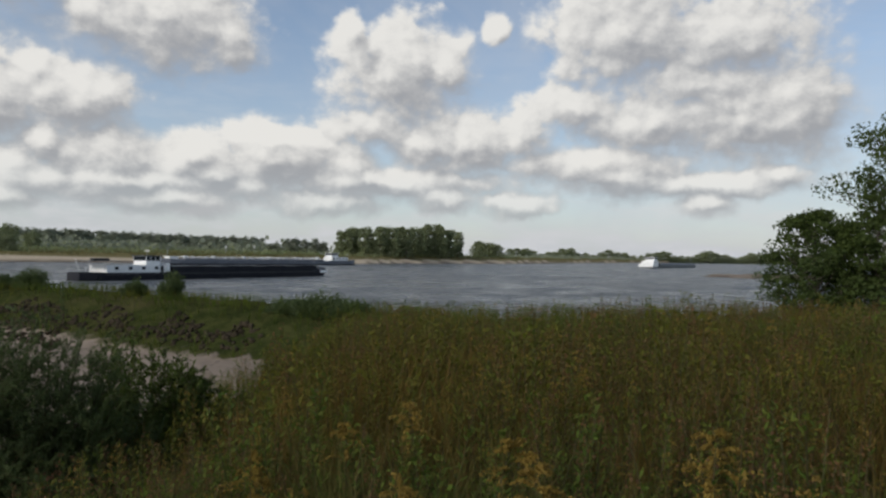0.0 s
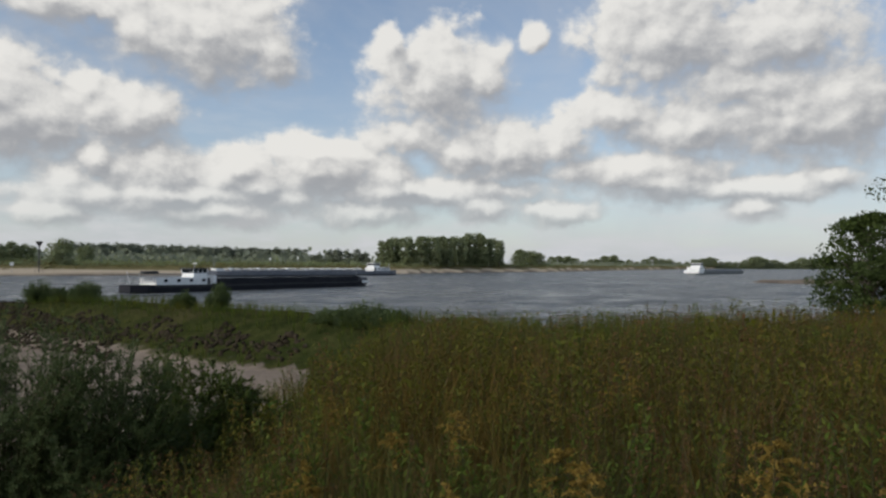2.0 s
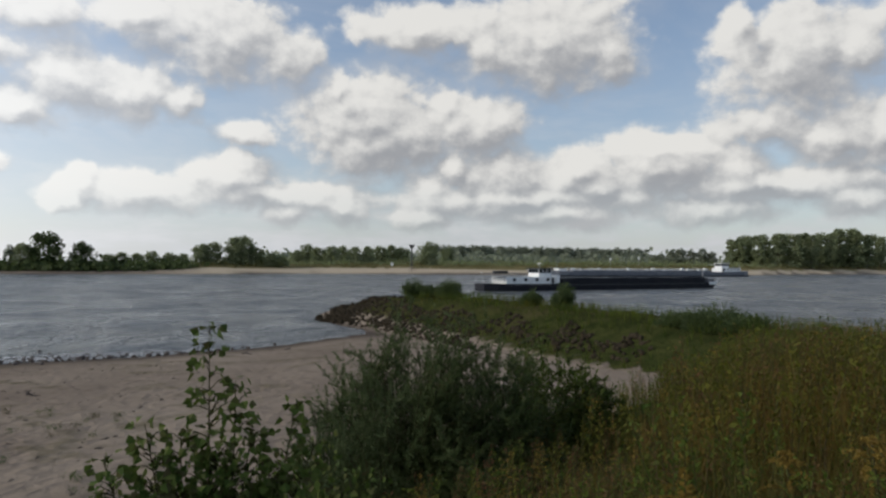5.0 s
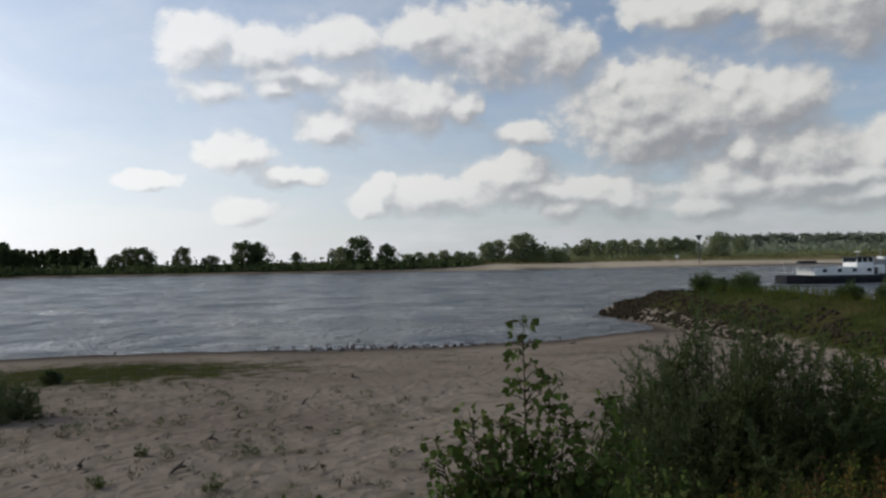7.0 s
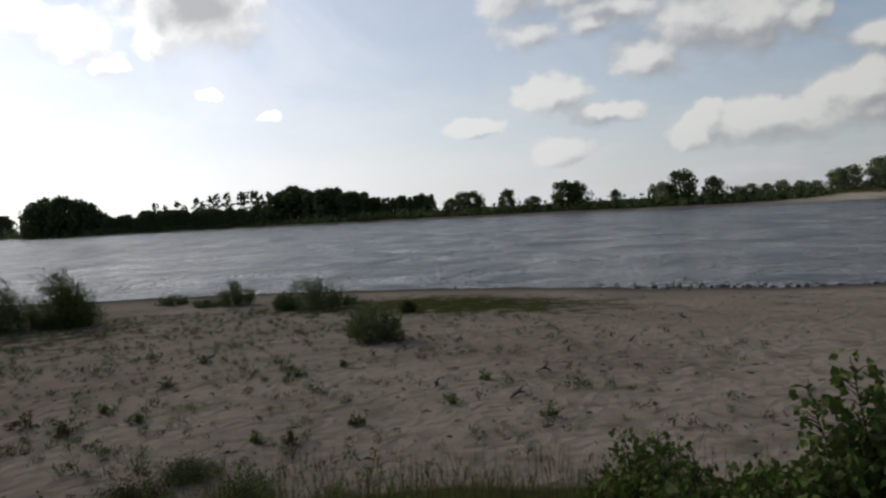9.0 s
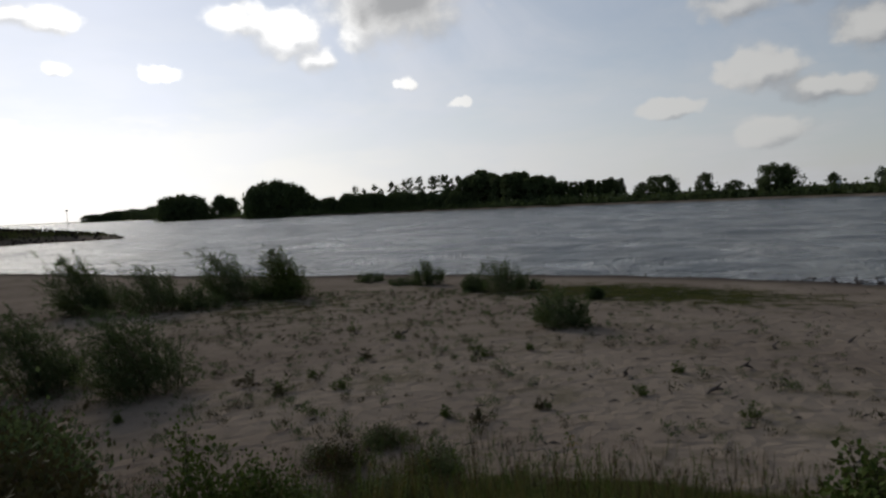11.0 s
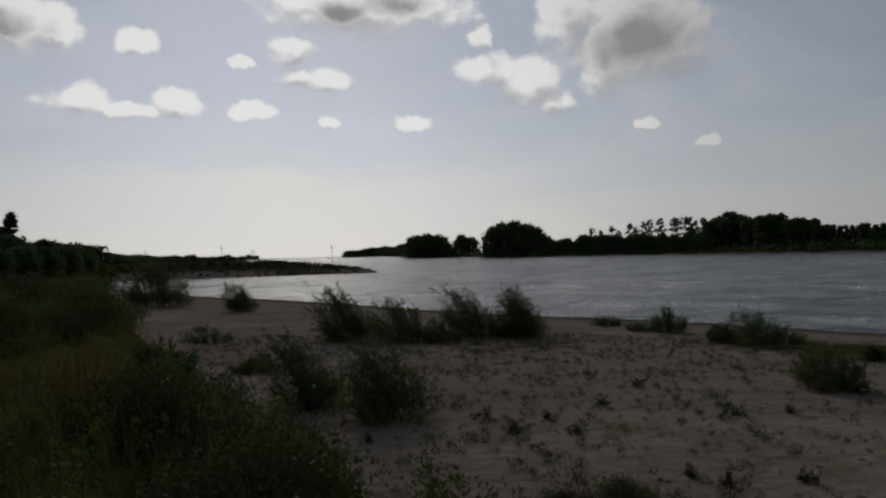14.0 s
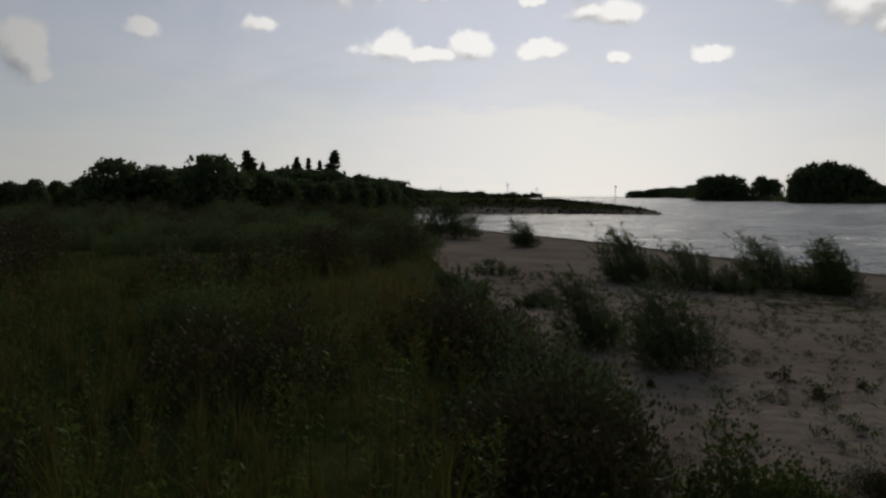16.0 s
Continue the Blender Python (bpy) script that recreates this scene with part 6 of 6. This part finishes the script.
def joined_stones(name, label, places, sizes, seed, mat):
    """Many small stones in one mesh."""
    rng = np.random.default_rng(seed)
    soup = Soup()
    for p, s in zip(places, sizes):
        me = STONES[int(rng.integers(0, 6))]
        turn = Euler(rng.uniform(0, 6.28, 3)).to_matrix()
        co = [Vector(p) + turn @ v.co * s for v in me.vertices]
        soup.add([[co[f.vertices[0]], co[f.vertices[1]], co[f.vertices[2]], co[f.vertices[2]]] for f in me.polygons])
    q, _ = soup.arrays()
    me = bpy.data.meshes.new(name)
    me.from_pydata(q[:, :3].reshape(-1, 3).tolist(), [], np.arange(len(q) * 3).reshape(-1, 3).tolist())
    me.materials.append(mat)
    return tagged(new(name, me), label, "stones", kind="stuff")


def groyne_stones():
    rng = np.random.default_rng(80)
    pts, size = [], []
    axis, half = GROYNES[0]
    ps = [polar(a, q, c) for a, q, c in axis]
    tip = ps[-1]
    for p, q in zip(ps[1:], ps[2:]):
        v = (q - p)
        v.z = 0
        side = Vector((-v.y, v.x, 0)).normalized()
        if side.dot(p) > 0:
            side = -side                      # towards the cove
        for _ in range(int(v.length * 58)):
            u, d = rng.uniform(0, 1), rng.uniform(0.5, half + 7.5)
            pts.append(p.lerp(q, u) + side * d)
    for _ in range(260):
        a, d = rng.uniform(0, 6.28), rng.uniform(0, 4.6)
        pts.append(tip + Vector((math.cos(a) * d, math.sin(a) * d, 0)))
    xy = np.array([(p.x, p.y) for p in pts])
    z = land(xy[:, 0], xy[:, 1])[0]
    az = np.degrees(np.arctan2(-xy[:, 0], xy[:, 1]))
    upper = np.where(az > 34.5, 2.4, 2.2 + 0.3 * np.sin(az * 1.3))
    ok = (z > -0.25) & (z < upper) & ((az > 29) | ((z > 1.30) & (rng.uniform(0, 1, len(z)) < 0.8)))
    xy, z, az = xy[ok], z[ok], az[ok]
    order = np.argsort(-az)
    xy, z = xy[order], z[order]
    ob = thing("stone_groyne", Matrix.Translation((0, 0, 0)), "dark rubble stones facing the groyne towards the cove", "groyne", kind="structure")
    for i in range(min(290, len(xy))):
        s = new("stone", STONES[i % 6])
        sc = float(rng.uniform(0.3, 0.65))
        s.matrix_basis = Matrix.LocRotScale((xy[i, 0], xy[i, 1], z[i] + 0.05), Euler(rng.uniform(0, 6.28, 3)), (sc * 1.2, sc, sc))
        s.parent = ob
    rest = xy[290:]
    joined_stones("groyne_rubble", "weathered dark rubble on the groyne's flank", [(a, b, c) for (a, b), c in zip(rest, z[290:])], rng.uniform(0.28, 0.58, len(rest)), 81, STONE)
    # second groyne
    axis, half = GROYNES[1]
    ps = [polar(a, q, c) for a, q, c in axis[1:]]
    pts = []
    for p, q in zip(ps, ps[1:]):
        for _ in range(int((q - p).length * 11)):
            pts.append(p.lerp(q, rng.uniform(0, 1)) + Vector((rng.uniform(-20, 20), rng.uniform(-20, 20), 0)))
    xy = np.array([(p.x, p.y) for p in pts])
    z = land(xy[:, 0], xy[:, 1])[0]
    ok = (z > -0.1) & (z < 5.4)
    joined_stones("second_groyne_rubble", "dark rubble along the farther groyne", [(a, b, c) for (a, b), c in zip(xy[ok], z[ok])], rng.uniform(0.7, 1.6, ok.sum()), 82, STONE)
    # stones in the shallows
    pl, sz = [], []
    for _ in range(190):
        a = float(np.clip(rng.normal(59, 6), 45, 80))
        r = float(np.interp(a, [b[0] for b in BANK], [b[5] for b in BANK])) + rng.normal(0.6, 1.3)
        p = polar(a, r)
        pl.append((p.x, p.y, max(height(p.x, p.y), -0.08) + 0.03)), sz.append(float(rng.uniform(0.12, 0.45)))
    joined_stones("shore_stones", "small dark stones washed by the shallows", pl, sz, 83, DRIFT)


groyne_stones()


def foam():
    """Broken wash along the near shore and behind the vessels' bows."""
    rng = np.random.default_rng(84)
    soup = Soup()
    t = np.array(BANK, dtype=float)

    def lick(x, y, ang, ln, w):
        c, s = math.cos(ang), math.sin(ang)
        pts = [(-1, -0.2), (-0.3, -1), (1, 0.1), (0.2, 0.9)]
        soup.add([[(x + c * a * ln - s * b * w, y + s * a * ln + c * b * w, 0.012) for a, b in pts]])
    for _ in range(600):
        a = float(rng.uniform(40, 84)) if rng.uniform() < 0.2 else float(np.clip(rng.normal(61, 6), 40, 90))
        r = float(np.interp(a, t[:, 0], t[:, 5])) + abs(rng.normal(0.4, 0.9)) + (rng.uniform(0.8, 2.2) if rng.uniform() < 0.25 else 0)
        p = polar(a, r)
        lick(p.x, p.y, radians(a) + rng.normal(0, 0.12), float(rng.uniform(0.15, 0.8)), float(rng.uniform(0.02, 0.09)))
    for az, r, d in ((6.9, 412, 14), (9.2, 211, 5), (-16.2, 528, 12), (29.4, 158, 10)):
        for _ in range(50):
            p = polar(az + rng.normal(0, 0.25), r + rng.normal(0, d * 0.4))
            lick(p.x, p.y, rng.uniform(0, 6.28), float(rng.uniform(0.4, 1.6)), float(rng.uniform(0.1, 0.4)))
    me = soup.mesh("foam", [spotted("foam_white", (0.5, 0.5, 0.5), (0.75, 0.75, 0.75), 5, 0.8)])
    tagged(new("foam", me), "thin white foam along the water's edge", "foam", kind="stuff")


foam()


def driftwood():
    rng = np.random.default_rng(85)
    for az, r, ln in ((47, 47, 2.2), (44, 49, 1.6), (62, 33, 0.7), (66, 26, 0.6), (71, 24, 0.8), (73, 20.5, 0.9), (75.5, 17.5, 1.0), (82, 19, 0.5), (80, 27, 0.6), (94, 22, 0.7), (100, 27, 0.6)):
        ln *= 0.4
        p = on_land(az, r)
        a = rng.uniform(0, 6.28)
        pts = [Vector((math.cos(a) * ln * (u - 0.5), math.sin(a) * ln * (u - 0.5), 0.05 + 0.06 * math.sin(u * 5))) + Vector((*rng.normal(0, 0.03, 2), 0)) for u in (0, 0.3, 0.6, 1.0)]
        ob = thing("driftwood", Matrix.Translation(p), "dark piece of driftwood lying on the sand", "driftwood", "driftwood pieces")
        s = Soup()
        s.add(tube(pts, [0.03, 0.045, 0.04, 0.015], 6))
        s.add(tube([pts[1], pts[1] + Vector((0.1, 0.12, 0.16))], [0.04, 0.01], 5))
        part("log", s.mesh("log", []), DRIFT, ob)


driftwood()
